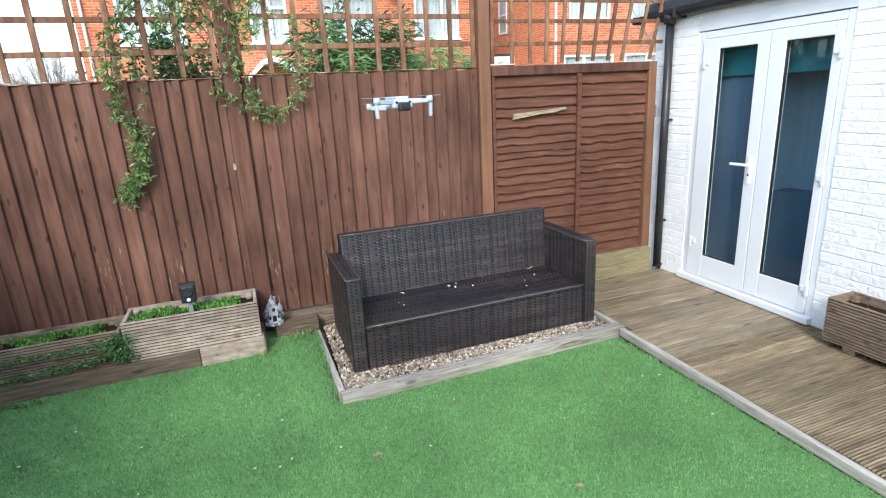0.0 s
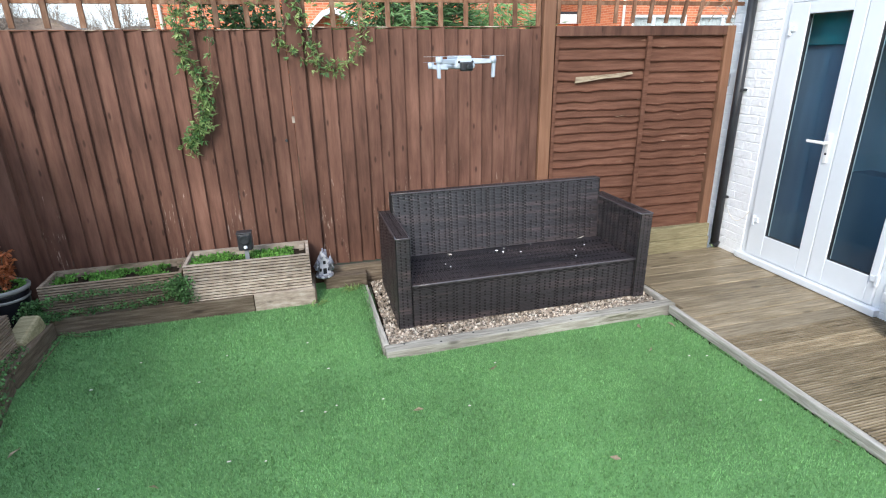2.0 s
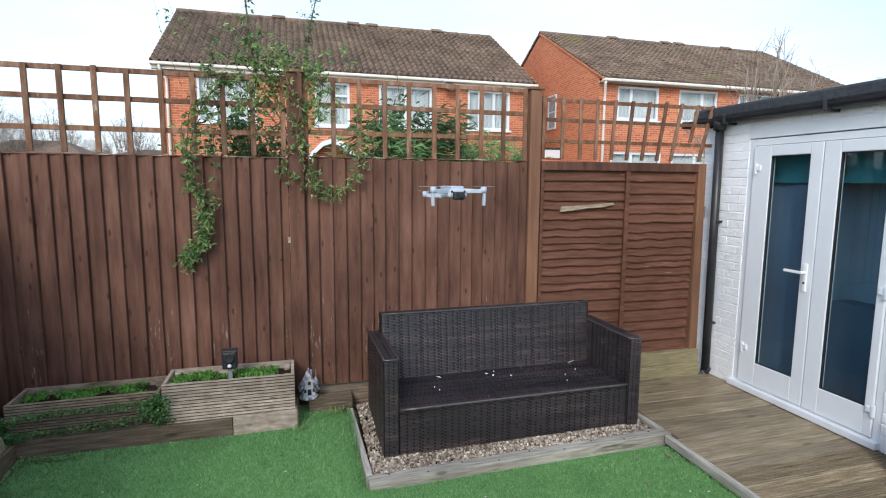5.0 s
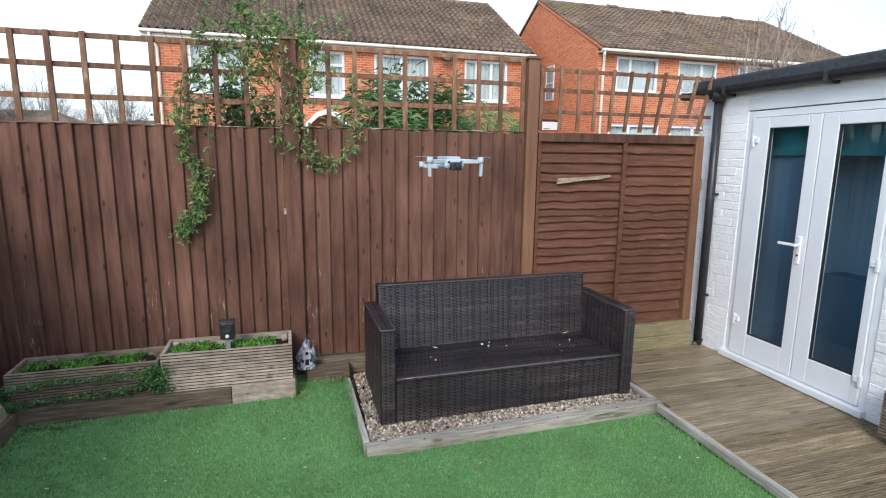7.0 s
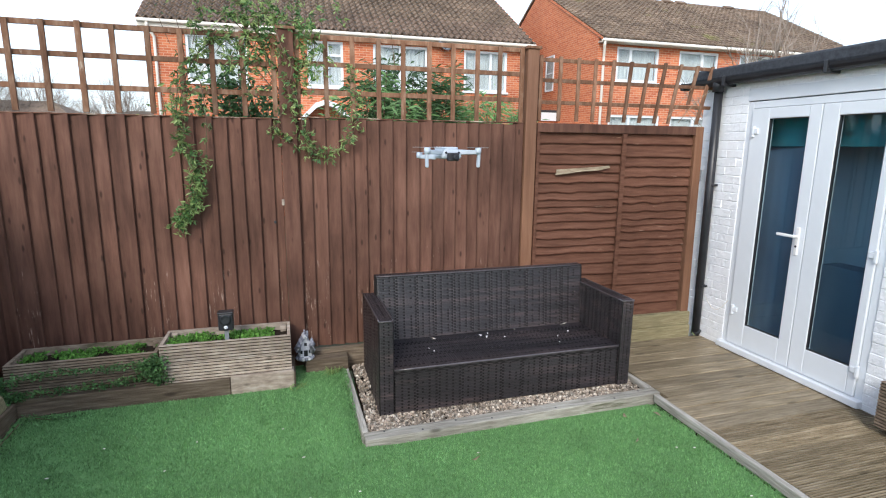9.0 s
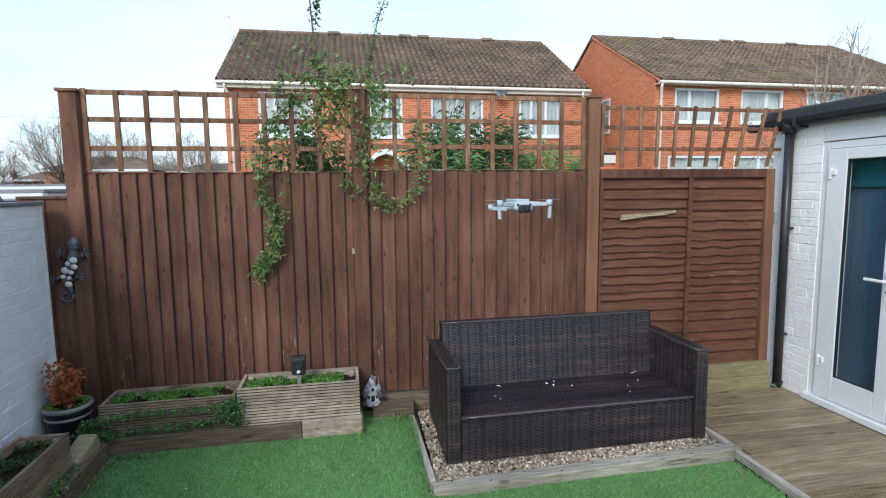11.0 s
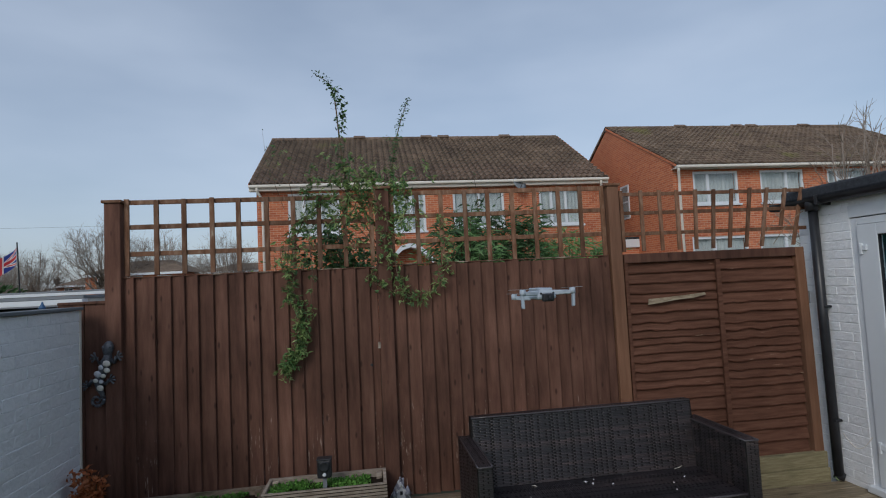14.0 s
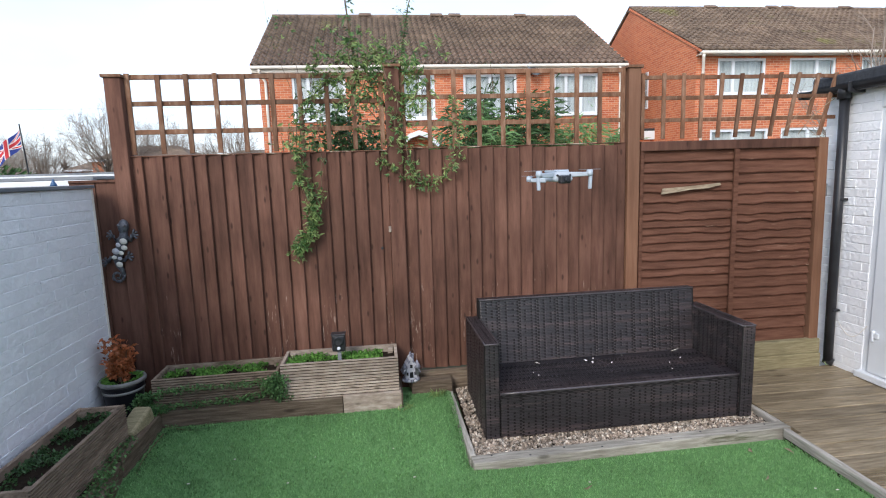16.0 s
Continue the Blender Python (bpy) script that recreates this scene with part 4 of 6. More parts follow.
def left_garage():
    th = thing("garage", (WX, 3.5, 0), "white painted brick garage wall with a flat grey roof edge", "garage")
    th.matrix_basis = pose(WX, 0, 0)
    wall = part("wall", boxed(-0.1, 0.0045, -2.0, 4.49, -0.1, 1.80), M["white"], th)
    full = bpy.data.meshes.new("brick")
    bm = boxed(-0.09, 0.008, 0.0002, 0.2248, 0.0025, 0.0725, 0.0025)
    bm.to_mesh(full)
    bm.free()
    full.materials.append(M["white"])
    rng = random.Random(4)
    for c in range(22):
        z = 0.15 + c * 0.075
        y = 4.495 - (0.1125 if c % 2 else 0.0)
        if c % 2:
            ob = new("brick", full)
            ob.parent = wall
            ob.matrix_basis = Matrix.Translation((0, 4.495 - 0.1125, z)) @ Matrix.Diagonal((1, 0.5, 1, 1))
        while y > 2.2:
            ob = new("brick", full)
            ob.parent = wall
            ob.matrix_basis = Matrix.Translation((rng.uniform(-0.002, 0.002), y - 0.225, z))
            y -= 0.225
    part("corner_strip", boxed(-0.02, 0.012, 4.495, 4.52, 0.0, 1.80, 0.004), M["cream"], th)
    part("coping", boxed(-0.16, 0.03, -2.0, 4.51, 1.803, 1.825, 0.004), M["grey_roof"], th, "thin grey metal coping")
    part("roof", boxed(-2.9, -0.16, -2.0, 4.5, 1.76, 1.80), M["grey_roof"], th)
    part("far_wall", boxed(-2.9, -2.8, -2.0, 4.4, -0.1, 1.76), M["white"], th)
    part("end_wall", boxed(-2.8, -0.1, 4.35, 4.45, -0.1, 1.76), M["white"], th)
    return th


left_garage()


# ---- sofa ----
def weave(name, origin, u, v, nrm, lu, lv, parent, cell=0.046, row=0.0118, label=""):
    """Flat strands along u, diving behind uneven stakes on every other row; v goes across them, nrm outwards."""
    o, u, v, nrm = Vector(origin), Vector(u), Vector(v), Vector(nrm)
    V, F = [], []
    rows = max(1, round(lv / row))
    rh = lv / rows
    rng = random.Random(int(lu * 1000 + lv * 77))
    cuts, k = [0.0], 0
    while cuts[-1] < lu - cell * 0.8:
        cuts.append(cuts[-1] + cell * (1.0, 1.15, 0.9, 0.4)[k % 4] * rng.uniform(0.78, 1.22))
        k += 1
    cuts[-1] = lu
    dive = [1.0 if i % 4 in (0, 3) else rng.choice((0.7, 0.85, 1.0)) for i in range(len(cuts))]
    gap = min(0.0034, cell * 0.08)
    for r in range(rows):
        wob = rng.uniform(-0.0008, 0.0008)
        y0, y1 = r * rh + 0.0005 + wob * 0.6, (r + 1) * rh - 0.0005 + wob * 0.6
        runs, start = [], cuts[0]
        for c in range(1, len(cuts)):
            last = c == len(cuts) - 1
            if last or ((r + c) % 2 == 0 and rng.random() < dive[c]):
                runs.append((start + gap, cuts[c] - gap))
                start = cuts[c]
        for a, b in runs:
            i = len(V)
            for t, h in ((0.0, -0.0022), (0.12, 0.0006), (0.5, 0.0014), (0.88, 0.0006), (1.0, -0.0022)):
                p = o + u * (a + (b - a) * t) + nrm * h
                V += [p + v * y0 - nrm * 0.0006, p + v * ((y0 + y1) / 2) + nrm * 0.0007, p + v * y1 - nrm * 0.0006]
            F += [(i + q * 3 + e, i + q * 3 + e + 3, i + q * 3 + e + 4, i + q * 3 + e + 1) for q in range(4) for e in range(2)]
    ob = raw(name, V, F, M["strand"], parent, label)
    return tagged(ob, kind="stuff")


def sofa():
    th = thing("rattan_sofa", (0.402, 3.772, 0.04), "dark brown woven rattan three-seater sofa without cushions on gravel", "sofa", rz=0.5)
    L, D = 1.934, 0.70
    A, S, B, AW = 0.677, 0.325, 0.822, 0.1
    X, Y, Z = (1, 0, 0), (0, 1, 0), (0, 0, 1)
    for x, inner in ((0.0, 1), (L - AW, -1)):
        arm = part("arm", boxed(x, x + AW, 0.0, D, 0.008, A, 0.01), M["weave_base"], th)
        weave("side_weave", (x - 0.001, 0.004, 0.010), Y, Z, (-1, 0, 0), D - 0.008, A - 0.015, arm)
        weave("side_weave", (x + AW + 0.001, 0.004, 0.010), Y, Z, X, D - 0.008, A - 0.015, arm)
        weave("front_weave", (x + 0.003, -0.001, 0.010), X, Z, (0, -1, 0), AW - 0.006, A - 0.015, arm, cell=0.03)
        weave("top_weave", (x + 0.003, 0.0, A), X, Y, Z, AW - 0.006, D, arm, cell=0.05, row=0.012)
        for e in (x + 0.004, x + AW - 0.004):
            V, F = tube_data([[((e, 0.002 + (D - 0.004) * i / 8, A - 0.003), 0.0065) for i in range(9)]], 8)
            raw("edge_strand", V, F, M["rim"], arm, smooth=True)
        V, F = tube_data([[((x + 0.004 + (AW - 0.008) * i / 3, 0.0, A - 0.003), 0.0065) for i in range(4)]], 8)
        raw("edge_strand", V, F, M["rim"], arm, smooth=True)
        for y in (0.03, D - 0.07):
            part("foot", boxed(x + 0.03, x + 0.07, y, y + 0.04, 0.0, 0.03, 0.004), M["black"], th)
    ap = part("front_apron", boxed(AW + 0.002, L - AW - 0.002, 0.014, 0.05, 0.012, S, 0.008), M["weave_base"], th)
    weave("front_weave", (AW + 0.004, 0.013, 0.014), X, Z, (0, -1, 0), L - 2 * AW - 0.008, S - 0.023, ap)
    seat = part("seat", boxed(AW + 0.002, L - AW - 0.002, 0.012, D - 0.1, S - 0.04, S, 0.006), M["weave_base"], th, "woven seat top with pale specks")
    weave("seat_weave", (AW + 0.004, 0.014, S + 0.001), Y, X, Z, D - 0.125, L - 2 * AW - 0.008, seat, cell=0.07, row=0.016)
    V, F = tube_data([[((AW + 0.004 + (L - 2 * AW - 0.008) * i / 12, 0.012, S - 0.001), 0.009) for i in range(13)]], 8)
    raw("seat_rim", V, F, M["rim"], th, smooth=True)
    # the back leans a little
    prof = [(D - 0.13, S - 0.02), (D - 0.085, B - 0.01), (D - 0.075, B), (D - 0.01, B), (D, B - 0.01), (D, 0.03), (D - 0.05, 0.03)]
    n = len(prof)
    V = [(x, y, z) for x in (AW - 0.012, L - AW + 0.012) for y, z in prof]
    F = [(i, (i + 1) % n, (i + 1) % n + n, i + n)[::-1] for i in range(n)] + [tuple(range(n)), tuple(reversed(range(n, 2 * n)))]
    back = raw("backrest", V, F, M["weave_base"], th)
    lean = Vector((0, 0.045, B - S + 0.01)).normalized()
    weave("back_weave", (AW - 0.008, D - 0.131, S - 0.018), X, lean, (0, -lean.z, lean.y), L - 2 * AW + 0.016, B - S + 0.008, back)
    weave("top_weave", (AW - 0.008, D - 0.08, B + 0.001), Y, X, Z, 0.078, L - 2 * AW + 0.016, back, cell=0.04, row=0.012)
    V, F = tube_data([[((AW - 0.008 + (L - 2 * AW + 0.016) * i / 12, D - 0.082, B - 0.002), 0.007) for i in range(13)]], 8)
    raw("edge_strand", V, F, M["rim"], back, smooth=True)
    return th


sofa()


# ---- houses beyond the fence ----
def tile_verts(w, ln, th=0.036, seg=8, roll=0.05):
    """A double-roll roof tile, from its lower edge up the slope (+y)."""
    V, F = [], []
    for y in (0.0, ln):
        for i in range(seg + 1):
            u = i / seg
            V.append((u * w, y, th + roll * max(0.0, math.sin(2 * math.pi * u)) - 0.016 * max(0.0, -math.sin(2 * math.pi * u))))
    n = seg + 1
    V += [(x, y, z - th * 0.9) for x, y, z in V[:n]]
    F = [(i, i + 1, n + i + 1, n + i) for i in range(seg)] + [(2 * n + i, 2 * n + i + 1, i + 1, i) for i in range(seg)]
    return V, F


def window(parent, x0, x1, z0, z1, y, bars, top=None, curtain=True):
    """A white window set into a wall that faces -y."""
    w = new("window")
    w.parent = parent
    w.matrix_basis = pose(x0, y, z0)
    W, H, f = x1 - x0, z1 - z0, 0.07
    bm = bmesh.new()
    box(bm, 0, f, 0.02, 0.1, 0, H)
    box(bm, W - f, W, 0.02, 0.1, 0, H)
    box(bm, f, W - f, 0.02, 0.1, H - f, H)
    box(bm, f, W - f, 0.02, 0.1, 0, f)
    for b in bars:
        box(bm, W * b - f * 0.6, W * b + f * 0.6, 0.015, 0.1, f, H - f)
    if top:
        a, b, t = top
        box(bm, W * a, W * b, 0.017, 0.098, H * t - 0.035, H * t + 0.035)
    part("frame", bm, M["upvc"], w)
    part("sill", boxed(-0.05, W + 0.05, -0.06, 0.05, -0.06, 0.0, 0.008), M["upvc"], w)
    cuts = [0.0, *bars, 1.0]
    for a, b in zip(cuts, cuts[1:]):
        p = part("pane", boxed(W * a + f * 0.6, W * b - f * 0.6, 0.06, 0.066, f, H - f), M["glass"], w)
        p.visible_shadow = False
    if curtain:
        V, F = [], []
        n = int(W / 0.04)
        for i in range(n + 1):
            x = f + (W - 2 * f) * i / n
            yy = 0.13 + 0.025 * math.sin(i * 1.7) + 0.01 * math.sin(i * 0.6)
            V += [(x, yy, 0.02), (x, yy, H - 0.02)]
        for i in range(n):
            if curtain == "part" and 0.38 < i / n < 0.62:
                continue
            F.append((2 * i, 2 * i + 2, 2 * i + 3, 2 * i + 1))
        raw("curtain", V, F, M["curtain"], w, "pale net curtain", smooth=True)
    # dark sheet behind the curtain; its colour stands in for the room's shade
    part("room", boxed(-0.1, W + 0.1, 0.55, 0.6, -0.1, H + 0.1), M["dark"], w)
    return w


def house(x0, x1, yf, yr, ze, zr, wins, tiled, label, dp, tile_w=0.20, near_rows=5):
    th = thing("house", (0, 0, 0), label, "house", "brick houses")
    ex, pitch = 0.18 if tiled else 0.02, math.atan2(zr - ze, yr - (yf - 0.25))
    z0 = -0.35
    bm = bmesh.new()
    for a, b, z, zz in pieces_wall(x0 + ex, x1 - ex, z0, ze + 0.02, [w[:4] for w in wins]):
        box(bm, a, b, yf, yf + 0.25, z, zz)
    bmesh.ops.remove_doubles(bm, verts=bm.verts, dist=0.001)
    part("front_wall", bm, M["brick_x"], th)
    yb = 2 * yr - yf
    rise = math.tan(pitch) * (yr - yf)
    for x in (x0 + ex - 0.004, x1 - ex - 0.246):
        V = []
        for xx in (x, x + 0.25):
            V += [(xx, yf + 0.001, z0), (xx, yb, z0), (xx, yb, ze + 0.05), (xx, yr, ze + 0.05 + rise), (xx, yf + 0.001, ze + 0.05)]
        F = [(4, 3, 2, 1, 0), (5, 6, 7, 8, 9)] + [(i, (i + 1) % 5, (i + 1) % 5 + 5, i + 5) for i in range(5)]
        raw("gable_wall", V, F, M["brick_y"], th)
    part("back_wall", boxed(x0 + ex + 0.25, x1 - ex - 0.25, yb - 0.25, yb, z0, ze), M["brick_x"], th)
    # roof: deck on both slopes, ridge, tiles on the slope that faces the garden
    slope = math.hypot(yr - (yf - 0.25), zr - ze)
    roof = new("roof")
    roof.parent = th
    roof.matrix_basis = pose(x0, yf - 0.25, ze, math.degrees(pitch), 0, 0)
    part("roof_deck", boxed(0.02, x1 - x0 - 0.02, 0.02, slope, -0.08, -0.005), M["tile_far"], roof)
    bk = part("roof_deck", boxed(0.0, x1 - x0, 0.0, slope, -0.06, 0.02), M["tile_far"], roof)
    bk.matrix_basis = Matrix.Rotation(-pitch, 4, "X") @ Matrix.Translation((0, 2 * (yr - yf + 0.25), 0)) @ Matrix.Rotation(math.pi - pitch, 4, "X") @ Matrix.Translation((0, 0, -0.03))
    rng = random.Random(int(x0 * 7))
    rows = round(slope / (0.30 if tiled else 0.23))
    step = slope / rows
    cols = round((x1 - x0) / tile_w)
    w = (x1 - x0) / cols
    TV, TF = tile_verts(w * 0.99, step + 0.06) if tiled else tile_verts(w * 0.97, step + 0.05, 0.055, 8, 0.018)
    me = bpy.data.meshes.new("tile")
    me.from_pydata(TV, [], TF)
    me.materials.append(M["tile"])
    me.materials.append(M["tile_dirt_shade"])
    # channel faces take the dark tone, so dirt and shade are both painted
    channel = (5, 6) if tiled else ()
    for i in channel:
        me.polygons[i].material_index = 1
    V, F = [], []
    tilt = Matrix.Rotation(-0.13, 4, "X")
    for r in range(rows):
        for c in range(cols):
            m = Matrix.Translation((c * w, r * step, 0.012 + rng.uniform(-0.004, 0.004))) @ tilt
            if tiled and r < near_rows:
                o = new("tile", me)
                o.parent = roof
                o.matrix_basis = m
            else:
                b = len(V)
                V += [m @ Vector(v) for v in TV]
                F += [tuple(i + b for i in f) for f in TF]
    up = raw("tiles", V, F, M["tile_far"], roof)
    up.data.materials.append(M["tile_dirt_shade"])
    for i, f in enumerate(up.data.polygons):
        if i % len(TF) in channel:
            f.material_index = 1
    tagged(up, "brown interlocking roof tiles with moss", kind="stuff")
    for i in range(int((x1 - x0) / 0.45)):
        a = i * 0.45
        rt = part("ridge_tile", turned([(0.11, 0), (0.115, 0.40), (0.12, 0.44)], 10, Matrix.Translation((a, slope, -0.02)) @ Matrix.Rotation(math.pi / 2, 4, "Y")), M["tile"], roof)
    for f in (0.27, 0.5, 0.56, 0.78):
        part("ridge_vent", boxed((x1 - x0) * f, (x1 - x0) * f + 0.45, slope - 0.12, slope + 0.12, 0.06, 0.125, 0.03), M["tile"], roof)
    low = -0.10 if tiled else -0.05
    part("verge", boxed(-0.01, 0.02, 0, slope, low, 0.02, 0.005), M["brick_y"], roof)
    part("verge", boxed(x1 - x0 - 0.02, x1 - x0 + 0.01, 0, slope, low, 0.02, 0.005), M["brick_y"], roof)
    # eaves
    part("fascia", boxed(x0, x1, yf - 0.22, yf - 0.19, ze - (0.19 if tiled else 0.11), ze, 0.005), M["cream"], th)
    part("soffit", boxed(x0, x1, yf - 0.19, yf, ze - (0.18 if tiled else 0.10), ze - (0.16 if tiled else 0.08)), M["cream"], th)
    g = part("gutter", boxed(x0, x1, yf - 0.33, yf - 0.225, ze - 0.10, ze - 0.01, 0.03), M["cream"], th, "cream plastic gutter with grime")
    for x in dp:
        V, F = tube_data([[((x, yf - 0.28, ze - 0.1), 0.04), ((x, yf - 0.26, ze - 0.2), 0.04), ((x + 0.12, yf - 0.07, ze - 0.42), 0.04), ((x + 0.12, yf - 0.06, ze - 0.6), 0.04), ((x + 0.12, yf - 0.06, 0), 0.04)]], 8)
        raw("downpipe", V, F, M["cream"], th, "cream downpipe", smooth=True)
    for i, wn in enumerate(wins):
        window(th, *wn[:4], yf, wn[4], wn[5] if len(wn) > 5 else None, wn[6] if len(wn) > 6 else True)
    return th


h1 = house(-3.69, 7.66, 17.0, 21.0, 5.03, 7.54,
           [(-2.6, -1.04, 3.5, 4.78, (0.3, 0.62)), (0.60, 1.62, 3.5, 4.78, (0.55,), (0.55, 1.0, 0.7)), (2.5, 4.17, 3.55, 4.78, (0.5,)), (5.35, 6.8, 3.55, 4.78, (0.28, 0.62))],
           True, "two-storey red brick house with brown tiled roof", (-3.45, 7.38))
h2 = house(8.93, 19.45, 15.2, 19.35, 5.0, 7.39,
           [(9.61, 11.11, 3.83, 4.84, (0.33,)), (11.86, 13.36, 3.83, 4.84, (0.6,)), (14.2, 15.7, 3.83, 4.84, (0.22,), (0.22, 1.0, 0.68)), (16.9, 18.4, 3.83, 4.84, (0.3, 0.7)),
            (9.45, 11.3, 1.5, 2.84, (0.4,)), (11.7, 13.5, 1.5, 2.84, (0.5,))],
           False, "two-storey red brick house with mossy brown tiled roof", (9.0,))
sw = new("window")
sw.parent = h2
sw.matrix_basis = pose(8.938, 18.5, 3.77, 0, 0, -90)
part("frame", box(box(box(box(boxed(0, 0.06, -0.02, 0.03, 0, 1.2), 0.54, 0.6, -0.02, 0.03, 0, 1.2), 0.06, 0.54, -0.02, 0.03, 1.14, 1.2), 0.06, 0.54, -0.02, 0.03, 0, 0.06), 0.06, 0.54, -0.018, 0.028, 0.58, 0.63), M["upvc"], sw)
part("pane", boxed(0.06, 0.54, -0.012, -0.006, 0.06, 1.14), M["glass"], sw)
part("blind", boxed(0.06, 0.54, 0.0, 0.004, 0.06, 1.14), M["curtain"], sw)


def dish():
    th = thing("satellite_dish", (4.62, 16.75, 4.85), "small grey satellite dish on the house wall", "satellite dish")
    part("reflector", turned([(0.02, 0.0), (0.14, 0.02), (0.23, 0.06), (0.235, 0.065), (0.14, 0.035), (0.02, 0.012)], 18, pose(0, 0, 0, 65, 0, 20)), M["grey_roof"], th)
    V, F = tube_data([[((0, 0.25, -0.1), 0.015), ((0, 0.05, -0.1), 0.015), ((0, 0.0, 0.0), 0.015)], [((0, -0.02, -0.2), 0.01), ((0.05, -0.28, 0.0), 0.01)]], 6)
    raw("arm", V, F, M["metal_dark"], th)


dish()


def porch():
    th = thing("porch_canopy", (1.05, 16.4, 0), "white gabled porch canopy on the brick house", "porch")
    V = [(-0.75, 0, 2.55), (-0.3, 0, 3.0), (0.0, 0, 3.1), (0.3, 0, 3.0), (0.75, 0, 2.55), (0.62, 0, 2.55), (0.25, 0, 2.88), (0, 0, 2.96), (-0.25, 0, 2.88), (-0.62, 0, 2.55)]
    V += [(x, 0.6, z) for x, y, z in V]
    F = [(0, 1, 8, 9), (1, 2, 7, 8), (2, 3, 6, 7), (3, 4, 5, 6)]
    F = [f[::-1] for f in F] + [(a + 10, b + 10, c + 10, d + 10) for a, b, c, d in F] + [(i, (i + 1) % 10, (i + 1) % 10 + 10, i + 10) for i in range(10)]
    raw("roof", V, F, M["upvc"], th)
    for x in (-0.68, 0.62):
        part("post", boxed(x, x + 0.06, 0.02, 0.08, -0.35, 2.55), M["upvc"], th)
    part("door", boxed(-0.45, 0.45, 0.56, 0.595, -0.35, 2.1, 0.01), M["upvc"], th)


porch()


def lean_to():
    th = thing("lean_to", (8.7, 17.2, 0), "low lean-to with white fascia between the houses", "lean-to")
    part("wall", boxed(-1.0, 0.5, 0.3, 3.0, -0.35, 2.75), M["brick_x"], th)
    part("fascia", boxed(-1.05, 0.52, 0.22, 0.29, 2.72, 3.0, 0.01), M["upvc"], th)
    part("roof", boxed(-1.05, 0.52, 0.22, 3.0, 3.0, 3.08, 0.01), M["felt"], th)


lean_to()


# ---- beyond the garage: flat roofs, far houses, woods, flag ----
def flat_garage(x0, x1, y0, y1, z, label):
    th = thing("garage", (x0, y0, 0), label, "garage", "flat-roofed garages")
    W, D = x1 - x0, y1 - y0
    part("wall", boxed(0, W, 0.1, D, -0.35, z - 0.15), M["grey_roof"], th)
    part("roof", boxed(-0.1, W + 0.1, 0, D, z - 0.02, z + 0.02, 0.005), M["grey_roof"], th)
    part("fascia", boxed(-0.1, W + 0.1, -0.03, 0.1, z - 0.09, z - 0.025, 0.005), M["upvc"], th)


flat_garage(-9.5, -3.83, 7.6, 11.5, 1.91, "low grey garage with white fascia and flat roof")
flat_garage(-12.0, -5.3, 13.6, 17.0, 2.07, "low grey garage with a grey flat roof")


def bungalow(x, y, w, d, ze, zr, label):
    th = thing("bungalow", (x, y, 0), label, "bungalow", "far houses")
    part("wall", boxed(0, w, 0, d, -0.4, ze), M["brick_x"], th)
    V = [(-0.4, -0.4, ze), (w + 0.4, -0.4, ze), (w + 0.4, d + 0.4, ze), (-0.4, d + 0.4, ze), (w * 0.3, d / 2, zr), (w * 0.75, d / 2, zr)]
    raw("roof", V, [(0, 1, 5, 4), (1, 2, 5), (2, 3, 4, 5), (3, 0, 4), (3, 2, 1, 0)], M["tile_far"], th)
    part("fascia", boxed(-0.42, w + 0.42, -0.46, -0.41, ze - 0.2, ze + 0.05), M["upvc"], th)
    for k in range(3):
        a = w * (0.12 + 0.3 * k)
        wn = new("window")
        wn.parent = th
        wn.matrix_basis = pose(a, -0.03, ze - 1.4)
        part("frame", box(boxed(0, w * 0.16, 0, 0.05, 0, 1.1, 0.01), w * 0.075, w * 0.085, -0.02, 0.0, 0, 1.1), M["upvc"], wn)
        # solid near-black panes: the shade of the room inside is painted on
        part("pane", boxed(0.1, w * 0.16 - 0.1, -0.012, -0.004, 0.1, 1.0), M["dark"], wn)


bungalow(-30.4, 62, 10.0, 8, 4.35, 5.95, "far brick bungalow with a hipped brown roof")
bungalow(-19.5, 66, 9.0, 8, 4.3, 5.4, "far brick bungalow with a low brown roof")
bungalow(-38.5, 72, 6.5, 8, 3.6, 4.9, "far brick bungalow with white windows below bare trees")
bungalow(-8.0, 74, 9.0, 8, 3.8, 5.4, "far brick bungalow behind the trellis")


